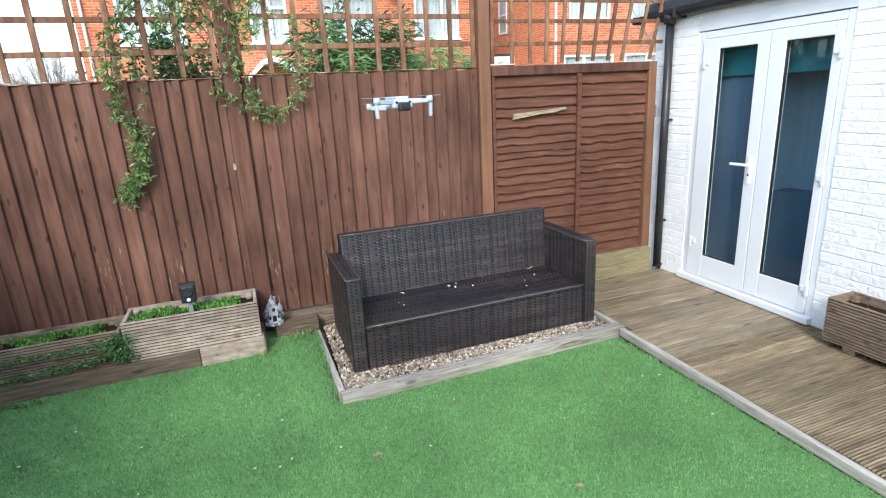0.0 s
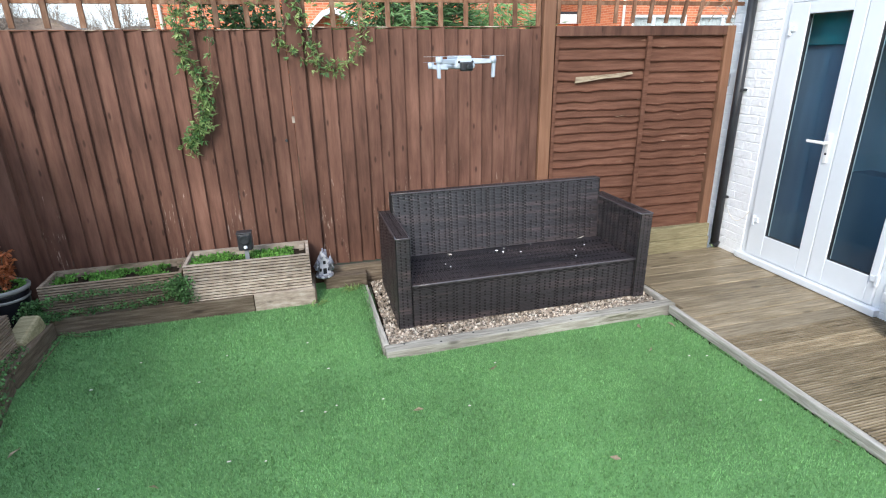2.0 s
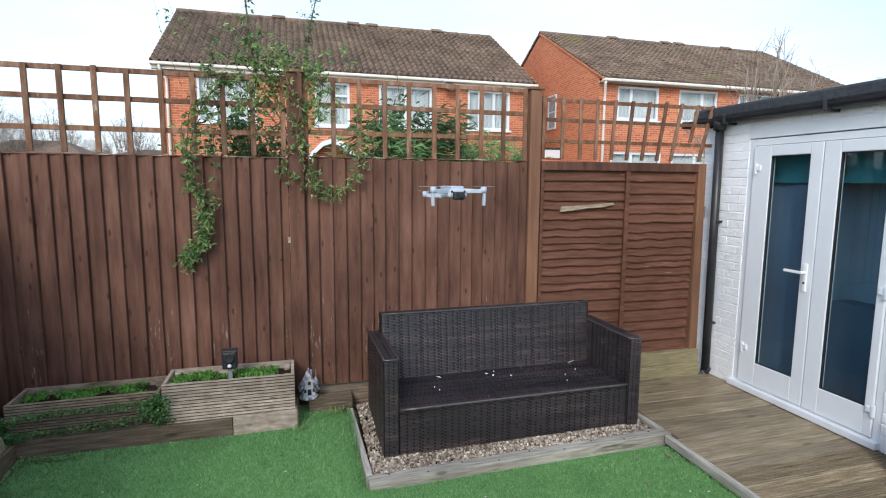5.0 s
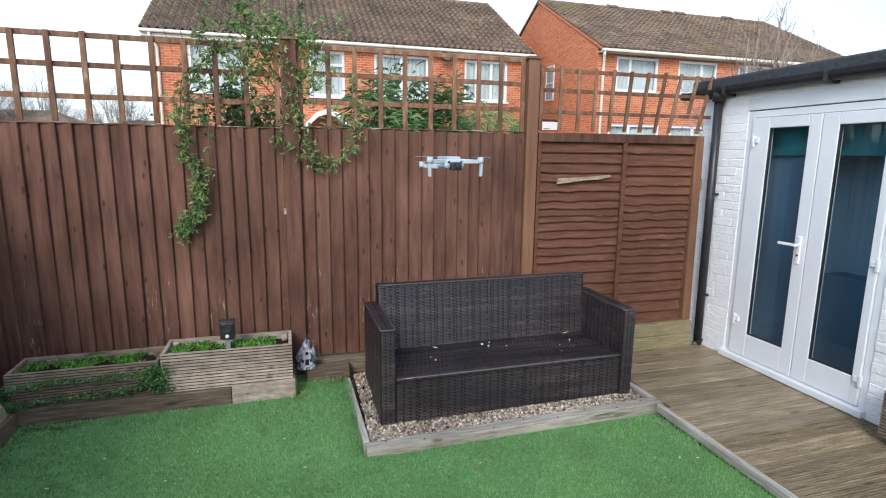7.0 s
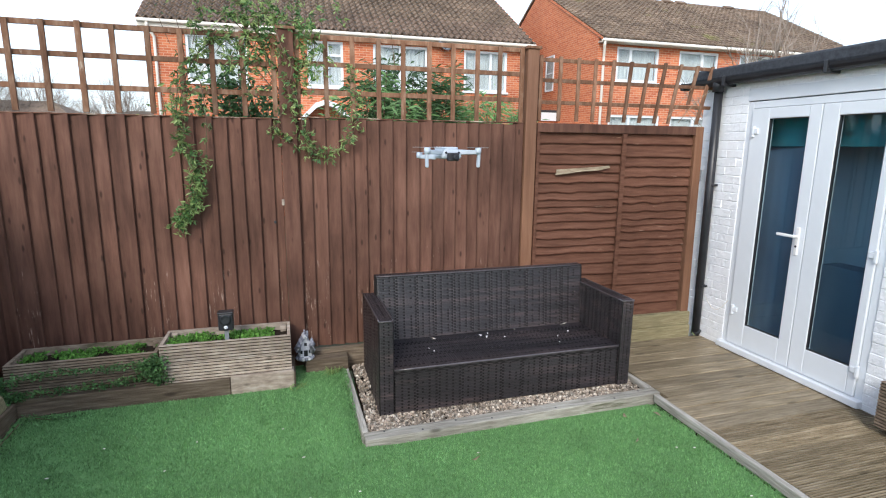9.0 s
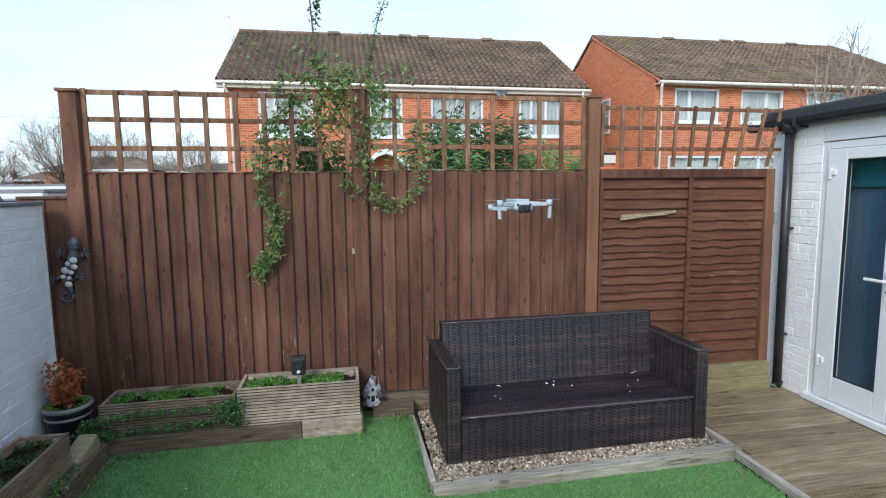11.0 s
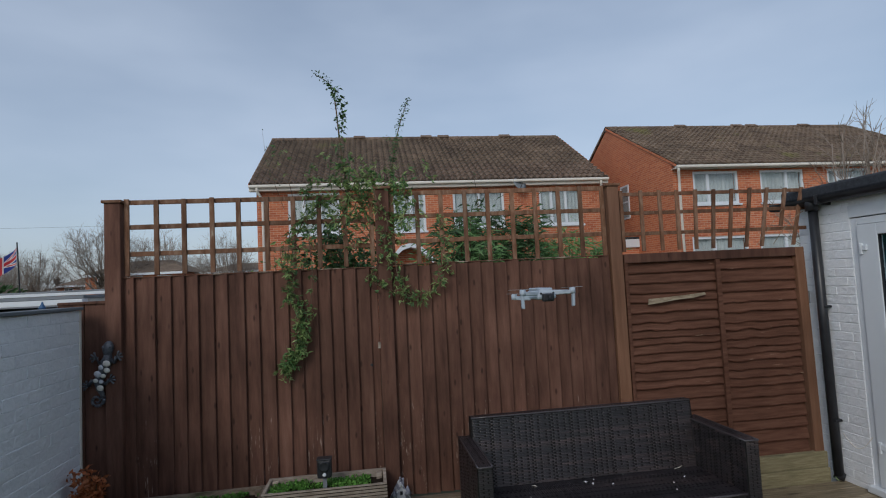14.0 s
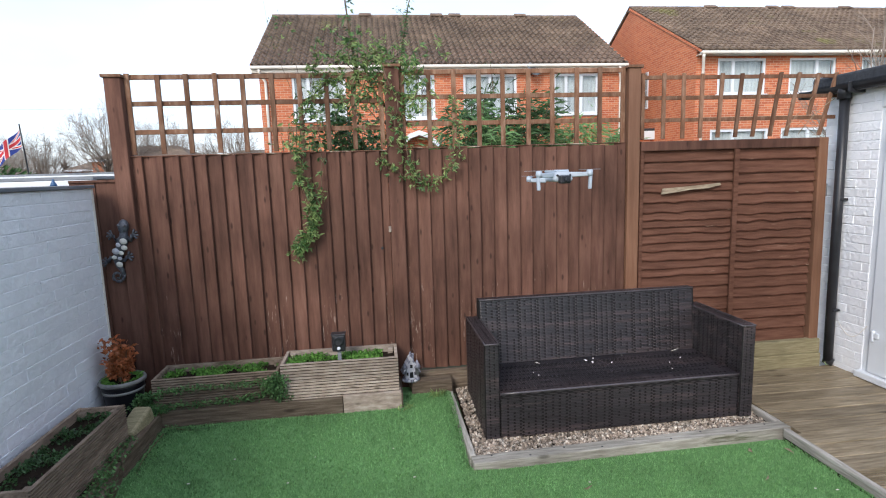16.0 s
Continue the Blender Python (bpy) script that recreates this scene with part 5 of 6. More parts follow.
def bare_tree(x, y, h, spread, seed, z0=-0.3, limbs=70, twigs=13, label="tall bare winter tree with fine twigs", r0=None):
    """A trunk with limbs that fan out to a rounded crown, each breaking up into twigs."""
    rng = random.Random(seed)
    r0 = r0 or h * 0.013
    trunk = [(Vector((0.02 * h * noise.noise((t * 2, seed, 0)), 0.02 * h * noise.noise((t * 2, seed, 9)), h * 0.62 * t)), r0 * (1 - 0.75 * t)) for t in (0.0, 0.25, 0.5, 0.75, 1.0)]
    big, fine = [], []
    def stray(k):
        return Vector((rng.uniform(-k, k), rng.uniform(-k, k), rng.uniform(-k, k)))
    for _ in range(limbs):
        a, e = rng.uniform(0, 2 * math.pi), math.asin(rng.uniform(-0.15, 1.0))
        reach = rng.uniform(0.7, 1.0)
        tip = Vector((spread * h * 0.5 * math.cos(a) * math.cos(e), spread * h * 0.5 * math.sin(a) * math.cos(e), 0)) * reach + Vector((0, 0, h * (0.52 + 0.48 * math.sin(e) * reach)))
        base = Vector((trunk[2][0].x, trunk[2][0].y, h * rng.uniform(0.2, 0.5) * (0.7 + 0.3 * math.sin(e))))
        side = Vector((tip.x, tip.y, 0)) * 0.18
        pts = [base]
        for k in range(1, 6):
            t = k / 5
            pts.append(base.lerp(tip, t) + side * math.sin(math.pi * t) + stray(0.018 * h))
        big.append([(p, r0 * (0.36 - 0.056 * k)) for k, p in enumerate(pts)])
        for _ in range(twigs):
            k = rng.randrange(2, 5)
            p = pts[k].lerp(pts[k + 1], rng.random())
            d = ((pts[k + 1] - pts[k]).normalized() * 0.7 + stray(0.8) + Vector((0, 0, 0.25))).normalized()
            ln = h * rng.uniform(0.07, 0.15)
            q = p + d * ln + stray(0.01 * h)
            fine.append([(p, r0 * 0.10), (p.lerp(q, 0.5) + stray(0.006 * h), r0 * 0.075), (q, r0 * 0.045)])
            for _ in range(3):
                s = p.lerp(q, rng.uniform(0.3, 0.95))
                fine.append([(s, r0 * 0.06), (s + (d * 0.7 + stray(0.7)).normalized() * ln * rng.uniform(0.35, 0.6), r0 * 0.03)])
    th = thing("tree", (x, y, z0), label, "tree", "bare trees")
    V, F = tube_data([trunk], 8)
    raw("trunk", V, F, M["bark"], th, smooth=True)
    V, F = tube_data(big, 5)
    raw("branch_work", V, F, M["bark"], th, smooth=True)
    V, F = tube_data(fine, 3)
    raw("crown", V, F, M["bark"], th)
    return th


t1 = bare_tree(-28.3, 61, 10.5, 0.8, 1)
t2 = bare_tree(-36.6, 64, 8.0, 0.85, 2)
t3 = bare_tree(-16.3, 63, 8.9, 0.8, 3)
for i, (x, y, s) in enumerate(((-24.6, 67, 0.95), (-33.6, 68, 0.6), (-39.8, 66, 0.8), (-44, 68, 0.85), (-20.3, 70, 0.8), (-11.0, 68, 0.8), (-48, 66, 1.0))):
    c = copy_thing((t1, t2, t3)[i % 3], pose(x, y, -0.3, 0, 0, 70 * i + 20))
    c.scale = (s, s, s)
bare_tree(9.0, 9.2, 5.4, 0.5, 9, limbs=18, twigs=7, label="slender bare sapling behind the outbuilding", r0=0.085)
bare_tree(11.0, 10.0, 4.9, 0.55, 10, limbs=18, twigs=7, label="slender bare sapling near the brick house", r0=0.08)


def far_wood():
    rng = random.Random(6)
    items, paths = [], []
    for k in range(900):
        x, y = rng.uniform(-80, 40), rng.uniform(80, 110)
        z = rng.uniform(-0.3, 3.4) + 1.2 * noise.noise((x * 0.08, 0, 0))
        for _ in range(5):
            items.append(((x + rng.uniform(-1, 1), y, z + rng.uniform(-0.5, 0.5)), (rng.uniform(-1, 1), rng.uniform(-1, 1), rng.uniform(0.2, 1)), rng.uniform(0.7, 1.6), 0.5))
    V, F = leaves_data(items, rng)
    ob = raw("far_woods", V, F, M["haze"])
    tagged(ob, "low brown line of distant winter woods and hedges", "woods", kind="stuff")
    items = []
    for k in range(900):
        a = rng.uniform(0, 6.28)
        r = rng.uniform(0, 1) ** 0.5
        items.append(((-37 + 4.5 * r * math.cos(a), 55 + 1.5 * math.sin(a) * r, rng.uniform(0.0, 4.6) * (1 - 0.4 * r)), (math.cos(a), math.sin(a), 0.6), 0.7, 0.25))
    V, F = leaves_data(items, rng)
    th = thing("hedge", (0, 0, 0), "dark evergreen hedge in the distance", "hedge")
    raw("foliage", V, F, M["leaf_dark"], th)
    V, F = tube_data([[((-37 + i * 1.2, 55, -0.4), 0.12), ((-37 + i * 1.2, 55, 3.0), 0.04)] for i in range(-3, 4)], 5)
    raw("stem_work", V, F, M["bark"], th)


far_wood()


def flag():
    th = thing("flagpole", (-14.9, 25.0, -0.3), "tall thin flagpole flying a red, white and blue flag", "flagpole")
    V, F = tube_data([[((0.25, 0, 0), 0.035), ((0, 0, 4.7), 0.025)]], 8)
    raw("pole", V, F, M["metal_dark"], th)
    def cloth(name, polys, m, off):
        V, F = [], []
        for poly in polys:
            n = 8
            (x0, z0), (x1, z1), (x2, z2), (x3, z3) = poly
            b = len(V)
            for i in range(n + 1):
                u = i / n
                for (ax, az), (bx, bz) in (((x0, z0), (x1, z1)), ((x3, z3), (x2, z2))):
                    x, z = ax + (bx - ax) * u, az + (bz - az) * u
                    V.append((-x * 0.75 - 0.02, off + 0.08 * math.sin(x * 6), 3.55 + z * 0.8 - x * 0.6 + 0.2))
            for i in range(n):
                F.append((b + 2 * i, b + 2 * i + 2, b + 2 * i + 3, b + 2 * i + 1))
        return raw(name, V, F, m, th)
    W, H = 1.5, 0.9
    f = cloth("cloth", [((0, 0), (W, 0), (W, H), (0, H))], M["navy"], 0.0)
    for o in (-0.006, 0.006):
        cloth("stripe", [((0, 0), (W, H - 0.14), (W, H), (0, 0.14)), ((0, H - 0.14), (W, 0), (W, 0.14), (0, H))], M["flagwhite"], o)
        cloth("stripe", [((0, 0.31), (W, 0.31), (W, 0.59), (0, 0.59)), ((0.61, 0), (0.89, 0), (0.89, H), (0.61, H))], M["flagwhite"], o * 1.6)
        cloth("stripe", [((0, 0.36), (W, 0.36), (W, 0.54), (0, 0.54)), ((0.66, 0), (0.84, 0), (0.84, H), (0.66, H))], M["red"], o * 2.2)
        cloth("stripe", [((0, 0.03), (W, H - 0.1), (W, H - 0.04), (0, 0.09)), ((0, H - 0.09), (W, 0.04), (W, 0.1), (0, H - 0.03))], M["red"], o * 1.3)


flag()
V, F = tube_data([[((-60 + i * 5, 45, 8.5 - 1.0 * math.sin(math.pi * i / 16)), 0.009) for i in range(17)]], 4)
tagged(raw("overhead_cable", V, F, M["metal_dark"]), "thin overhead cable across the sky", "cable", kind="structure")


# ---- planting behind and on the fence ----
def bush(name, x, y, z0, z1, rx, ry, n, m, ln, wd, seed, label, droop=0.2, tufts=14):
    rng = random.Random(seed)
    th = thing(name, (x, y, -0.3), label, "shrub", "shrubs behind the fence")
    paths, items = [], []
    cz = (z0 + z1) / 2 + 0.3
    for k in range(tufts):
        a, u = rng.uniform(0, 6.28), rng.uniform(0.2, 1)
        tip = Vector((rx * u * math.cos(a), ry * u * math.sin(a), cz + (z1 - z0) / 2 * rng.uniform(-0.5, 1.0) * (1.15 - 0.5 * u)))
        mid = Vector((tip.x * 0.35, tip.y * 0.35, tip.z * 0.6))
        pts = [Vector((0, 0, 0)), mid, tip]
        paths.append([(pts[0], 0.02), (mid, 0.012), ((mid + tip) / 2 + Vector((0, 0, 0.05)), 0.008), (tip, 0.003)])
        for _ in range(n // tufts):
            t = rng.random() ** 0.6
            p = mid.lerp(tip, t) + Vector((rng.gauss(0, 0.07), rng.gauss(0, 0.07), rng.gauss(0, 0.07)))
            d = Vector((math.cos(a) + rng.uniform(-1, 1), math.sin(a) + rng.uniform(-1, 1), rng.uniform(-0.5, 0.9) - droop))
            items.append((p, d, ln * rng.uniform(0.6, 1.25), wd * rng.uniform(0.7, 1.2)))
    V, F = tube_data(paths, 5)
    raw("stem_work", V, F, M["stem"], th)
    V, F = leaves_data(items, rng)
    raw("foliage", V, F, m, th)
    return th


bush("shrub", -0.42, 5.5, 1.7, 2.62, 0.48, 0.3, 3200, M["leaf_dark"], 0.065, 0.032, 21, "dark green small-leaved evergreen shrub behind the trellis")
bush("shrub", -0.95, 5.6, 1.7, 2.35, 0.25, 0.25, 300, M["leaf"], 0.06, 0.03, 22, "yellow-green low shrub behind the trellis")
bush("conifer", 1.02, 6.0, 1.6, 2.84, 0.62, 0.45, 5600, M["leaf_dark"], 0.13, 0.022, 23, "feathery dark green conifer shrub behind the trellis", 0.3, 26)
bush("conifer", 0.72, 5.8, 1.7, 2.62, 0.45, 0.35, 2600, M["leaf_pale"], 0.13, 0.02, 26, "lighter green feathery shrub beside the conifer", 0.3, 18)
bush("bamboo", 1.85, 6.0, 1.6, 2.42, 0.55, 0.35, 4200, M["leaf_pale"], 0.15, 0.018, 24, "pale green arching bamboo behind the trellis", 0.5, 22)
bush("shrub", 2.35, 6.2, 1.6, 2.25, 0.3, 0.3, 700, M["leaf_pale"], 0.1, 0.014, 25, "small pale green shrub behind the fence", 0.4, 10)


def spline(pts, n):
    out = []
    P = [Vector(p) for p in pts]
    P = [P[0] * 2 - P[1]] + P + [P[-1] * 2 - P[-2]]
    for i in range(1, len(P) - 2):
        for k in range(n):
            t = k / n
            a, b, c, d = P[i - 1:i + 3]
            out.append(0.5 * ((2 * b) + (c - a) * t + (2 * a - 5 * b + 4 * c - d) * t * t + (3 * b - a - 3 * c + d) * t ** 3))
    out.append(P[-2])
    return out


def climber():
    rng = random.Random(31)
    th = thing("climbing_plant", (-0.1, 4.7, 0.0), "leafy green climber winding through the trellis and hanging down", "climbing plant")
    o = Vector((-0.1, 4.7, 0.0))
    stems, leaves, tips = [], [], []
    def vine(pts, r, n_leaf, ln, wd, spread=0.05, bucket=leaves, whorl=5):
        path = [p - o for p in spline(pts, 8)]
        N = len(path)
        stems.append([(p, r * (1 - 0.7 * i / N)) for i, p in enumerate(path)])
        for _ in range(int(n_leaf * 1.7)):
            i = rng.randrange(1, N)
            p = path[i] + Vector((rng.gauss(0, spread), min(0.05, rng.gauss(-0.01, spread * 0.5)), rng.gauss(0, spread)))
            base = Vector((rng.uniform(-1, 1), rng.uniform(-1, 0.3), rng.uniform(-0.9, 0.5)))
            for _ in range(whorl):
                d = base + Vector((rng.uniform(-1, 1), rng.uniform(-0.7, 0.7), rng.uniform(-0.8, 0.8)))
                bucket.append((p, d, ln * rng.uniform(0.5, 1.05), wd * rng.uniform(0.6, 1.15)))
    # trunk up the back of the post
    vine([(-0.05, 4.74, -0.3), (-0.02, 4.74, 1.0), (-0.03, 4.74, 2.0), (-0.1, 4.72, 2.6)], 0.018, 0, 0, 0)
    # hanging strands in front of the boards
    vine([(-0.45, 4.66, 2.6), (-0.68, 4.62, 2.42), (-0.79, 4.57, 2.1), (-0.76, 4.56, 1.74), (-0.72, 4.56, 1.5), (-0.79, 4.56, 1.37), (-0.87, 4.56, 1.27)], 0.005, 170, 0.055, 0.014, 0.026)
    vine([(-0.66, 4.6, 2.25), (-0.64, 4.57, 2.0), (-0.66, 4.56, 1.7), (-0.69, 4.56, 1.55)], 0.004, 22, 0.05, 0.012, 0.022)
    vine([(-0.80, 4.6, 2.3), (-0.82, 4.57, 2.0), (-0.8, 4.56, 1.8)], 0.004, 22, 0.05, 0.012, 0.022)
    vine([(-0.1, 4.6, 2.35), (-0.02, 4.57, 2.1), (0.02, 4.56, 1.86), (0.12, 4.56, 1.77), (0.26, 4.56, 1.81), (0.37, 4.56, 1.95), (0.4, 4.6, 2.2), (0.36, 4.64, 2.4)], 0.005, 85, 0.05, 0.012, 0.03)
    vine([(-0.12, 4.57, 2.1), (-0.19, 4.56, 1.92), (-0.1, 4.56, 1.86), (0.02, 4.56, 1.80)], 0.004, 22, 0.045, 0.012, 0.022)
    # mass on the trellis
    for k in range(10):
        x = rng.uniform(-0.8, 0.16)
        vine([(-0.1, 4.68, rng.uniform(2.1, 2.5)), ((x - 0.1) / 2, 4.66, rng.uniform(2.2, 2.7)), (x, 4.64, rng.uniform(2.15, 2.72))], 0.005, 15, 0.06, 0.014, 0.05)
    vine([(-0.2, 4.66, 2.4), (-0.3, 4.64, 2.68), (-0.12, 4.62, 2.72), (0.1, 4.64, 2.6), (0.06, 4.6, 2.3)], 0.006, 80, 0.07, 0.015, 0.06)
    vine([(-0.25, 4.66, 2.5), (-0.4, 4.66, 2.7), (-0.36, 4.66, 2.85)], 0.005, 26, 0.07, 0.015, 0.05)
    vine([(-0.3, 4.66, 2.55), (-0.55, 4.66, 2.75), (-0.72, 4.66, 2.7)], 0.004, 14, 0.05, 0.014, 0.05)
    vine([(-0.74, 4.66, 2.3), (-0.78, 4.66, 2.6), (-0.84, 4.66, 2.85), (-0.9, 4.66, 3.05)], 0.003, 9, 0.04, 0.012, 0.03)
    vine([(-0.7, 4.66, 2.5), (-0.6, 4.66, 2.85), (-0.42, 4.66, 2.98)], 0.003, 12, 0.05, 0.014, 0.04)
    vine([(0.0, 4.66, 2.6), (0.2, 4.66, 2.8), (0.32, 4.66, 2.72)], 0.003, 9, 0.05, 0.014, 0.04)
    # clumps before the post
    vine([(-0.16, 4.56, 2.62), (-0.12, 4.55, 2.5), (-0.06, 4.55, 2.36), (-0.09, 4.55, 2.2), (-0.04, 4.55, 2.05)], 0.005, 20, 0.05, 0.014, 0.032)
    vine([(-0.2, 4.6, 2.7), (-0.08, 4.57, 2.68), (0.06, 4.58, 2.62), (0.1, 4.58, 2.45)], 0.005, 24, 0.055, 0.014, 0.035)
    vine([(-0.42, 4.62, 2.3), (-0.3, 4.6, 2.5), (-0.26, 4.6, 2.72), (-0.3, 4.62, 2.9)], 0.005, 20, 0.055, 0.014, 0.04)
    # shoots above the trellis
    shoots = []
    vine([(-0.34, 4.7, 2.5), (-0.38, 4.7, 2.8), (-0.41, 4.7, 3.1), (-0.43, 4.7, 3.35), (-0.47, 4.7, 3.5), (-0.58, 4.7, 3.58)], 0.009, 110, 0.036, 0.017, 0.016, shoots, 1)
    vine([(-0.39, 4.69, 3.1), (-0.37, 4.69, 3.25), (-0.40, 4.69, 3.4), (-0.47, 4.69, 3.5)], 0.003, 40, 0.055, 0.026, 0.014, shoots, 1)
    vine([(-0.04, 4.7, 2.5), (0.0, 4.7, 2.8), (0.06, 4.7, 3.1), (0.15, 4.7, 3.37)], 0.008, 170, 0.032, 0.014, 0.016, shoots, 1)
    vine([(0.04, 4.7, 3.0), (-0.02, 4.7, 3.06), (-0.04, 4.7, 3.05)], 0.002, 8, 0.026, 0.010, 0.01, shoots, 1)
    vine([(0.7, 4.68, 2.4), (0.68, 4.68, 2.6), (0.66, 4.68, 2.75)], 0.003, 4, 0.03, 0.01, 0.01, shoots, 1)
    vine([(-0.85, 4.7, 2.5), (-0.96, 4.7, 2.85), (-1.0, 4.7, 3.12)], 0.002, 7, 0.03, 0.012, 0.01, shoots, 1)
    V, F = tube_data(stems, 5)
    raw("stem_work", V, F, M["stem"], th)
    V, F = leaves_data([q for i, q in enumerate(leaves) if i % 10 < 6], rng)
    raw("foliage", V, F, M["leaf"], th)
    V, F = leaves_data([q for i, q in enumerate(leaves) if i % 10 >= 6], rng)
    raw("foliage", V, F, M["leaf_ivy"], th, "older darker leaves")
    V, F = leaves_data(shoots, rng)
    raw("shoot_leaves", V, F, M["leaf_dark"], th, "dark small leaves on upright shoots")


climber()
V, F = tube_data([[((3.25 + 0.03 * i, 4.6 - 0.01 * i, 2.06 + 0.05 * i - 0.002 * i * i), 0.003) for i in range(9)], [((3.1 + 0.04 * i, 4.62, 2.05 + 0.045 * i), 0.002) for i in range(8)]], 4)
tagged(raw("dead_climber", V, F, M["torn"]), "thin dry pale dead climber on the leaning trellis", "dead climber")


# ---- planters and small garden things ----
def grooved(ln, h, t=0.022, grooves=7):
    """A board along x, face towards -y, with grooves along its length."""
    prof = [(0.0, 0.0)]
    g = h / grooves
    for i in range(grooves):
        a = i * g
        prof += [(0.0, a + g * 0.2), (0.010, a + g * 0.32), (0.010, a + g * 0.62), (0.0, a + g * 0.74)]
    prof += [(0.0, h), (t, h), (t, 0.0)]
    V = [(x, y, z) for x in (0, ln) for y, z in prof]
    n = len(prof)
    F = [(i, (i + 1) % n, n + (i + 1) % n, n + i) for i in range(n)] + [tuple(reversed(range(n))), tuple(range(n, 2 * n))]
    return V, F


def trough(at, ln, dp, h, rz, label, boards=2, m=None, fill="moss", n_fill=700, feet=False, grooves=6):
    rng = random.Random(int(ln * 1000) + int(at[0] * 50))
    th = thing("trough_planter", at, label, "planter", "timber trough planters", rz=rz)
    m = m or M["planter"]
    bh = h / boards
    z = 0.05 if feet else 0.0
    for k in range(boards):
        V, F = grooved(ln, bh - 0.003, grooves=grooves)
        b = raw("board", V, F, m, th)
        # shade of the grooves painted onto their floors
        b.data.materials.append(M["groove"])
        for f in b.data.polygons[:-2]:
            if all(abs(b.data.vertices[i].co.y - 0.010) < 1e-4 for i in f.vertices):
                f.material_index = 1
        b.location = (0, 0, z + k * bh)
        bb = raw("board", V, F, m, th)
        bb.matrix_basis = pose(ln, dp, z + k * bh, 0, 0, 180)
        for x in (0.0, ln - 0.022):
            part("end_board", boxed(x, x + 0.022, 0.024, dp - 0.024, z + k * bh, z + (k + 1) * bh - 0.003, 0.002), m, th)
    for x in (0.03, ln - 0.07):
        for y in (0.024, dp - 0.064):
            part("corner_block", boxed(x, x + 0.04, y, y + 0.04, z, z + h - 0.015, 0.003), m, th)
    if feet:
        for x in (0.12, ln - 0.2):
            part("foot", boxed(x, x + 0.08, 0.03, dp - 0.03, 0, 0.05, 0.004), m, th)
    n = 16
    V = [(0.022 + (ln - 0.044) * i / n, 0.022 + (dp - 0.044) * j / 4, z + h - 0.055 + 0.012 * noise.noise((i * 0.9, j * 0.9, at[0]))) for j in range(5) for i in range(n + 1)]
    F = [(j * (n + 1) + i, j * (n + 1) + i + 1, (j + 1) * (n + 1) + i + 1, (j + 1) * (n + 1) + i) for j in range(4) for i in range(n)]
    raw("soil", V, F, M["soil"], th)
    items = []
    for _ in range(n_fill):
        x, y = rng.uniform(0.03, ln - 0.03), rng.uniform(0.03, dp - 0.03)
        if noise.noise((x * 7, y * 7, at[0])) < -0.13:
            continue
        items.append(((x, y, z + h - 0.055 + rng.uniform(0, 0.025)), (rng.uniform(-1, 1), rng.uniform(-1, 1), rng.uniform(0.3, 1.2)), rng.uniform(0.015, 0.03), 0.014))
    if items:
        V, F = leaves_data(items, rng)
        tagged(raw("planting", V, F, M[fill], th), "low leafy growth in the planter", kind="stuff")
    return th


# raised soil behind the edging
tagged(part("raised_bed", boxed(-1.84, -0.13, 4.285, 4.545, 0.0, 0.245), M["soil"], None), "dark soil behind the timber edging", "soil", kind="structure")
tagged(part("corner_bed", boxed(-2.23, -1.845, 2.0, 4.58, 0.0, 0.19), M["soil"], None), "dark soil in the corner bed by the white wall", "soil", kind="structure")
trough((-0.985, 4.215, 0.256), 0.835, 0.315, 0.268, 0.0, "grooved timber trough planter with bright green moss", n_fill=2400)
trough((-1.86, 4.225, 0.25), 0.855, 0.305, 0.225, 1.2, "weathered grooved trough planter trailing with ivy", m=M["planter_dark"], n_fill=2200)
trough((-1.88, 2.96, 0.205), 0.93, 0.275, 0.25, 90.0, "grooved timber trough planter with dark plants by the white wall", m=M["planter_y"], fill="leaf_dark", n_fill=1500, grooves=7)
trough((3.40, 2.735, 0.065), 1.2, 0.25, 0.30, -90.0, "grooved brown timber planter with soil on the deck", m=M["planter_y"], fill="leaf_copper", n_fill=40, feet=True, grooves=7)


def ivy(name, runs, n, label, seed, size=0.022):
    rng = random.Random(seed)
    items, paths = [], []
    o = Vector(runs[0][0])
    for run in runs:
        p = [q - o for q in spline(run, 8)]
        paths.append([(q, 0.003) for q in p])
        for _ in range(n // len(runs)):
            q = p[rng.randrange(len(p))] + Vector((rng.gauss(0, 0.03), rng.uniform(-0.02, 0.012), rng.gauss(0, 0.013)))
            items.append((q, (rng.uniform(-1, 1), rng.uniform(-1.2, 0.1), rng.uniform(-0.8, 0.6)), size * rng.uniform(0.6, 1.2), size * rng.uniform(0.5, 0.9)))
    th = thing(name, tuple(o), label, "ivy", "ivy trails")
    V, F = tube_data(paths, 4)
    raw("stem_work", V, F, M["stem"], th)
    V, F = leaves_data(items, rng)
    raw("foliage", V, F, M["leaf_ivy"], th)


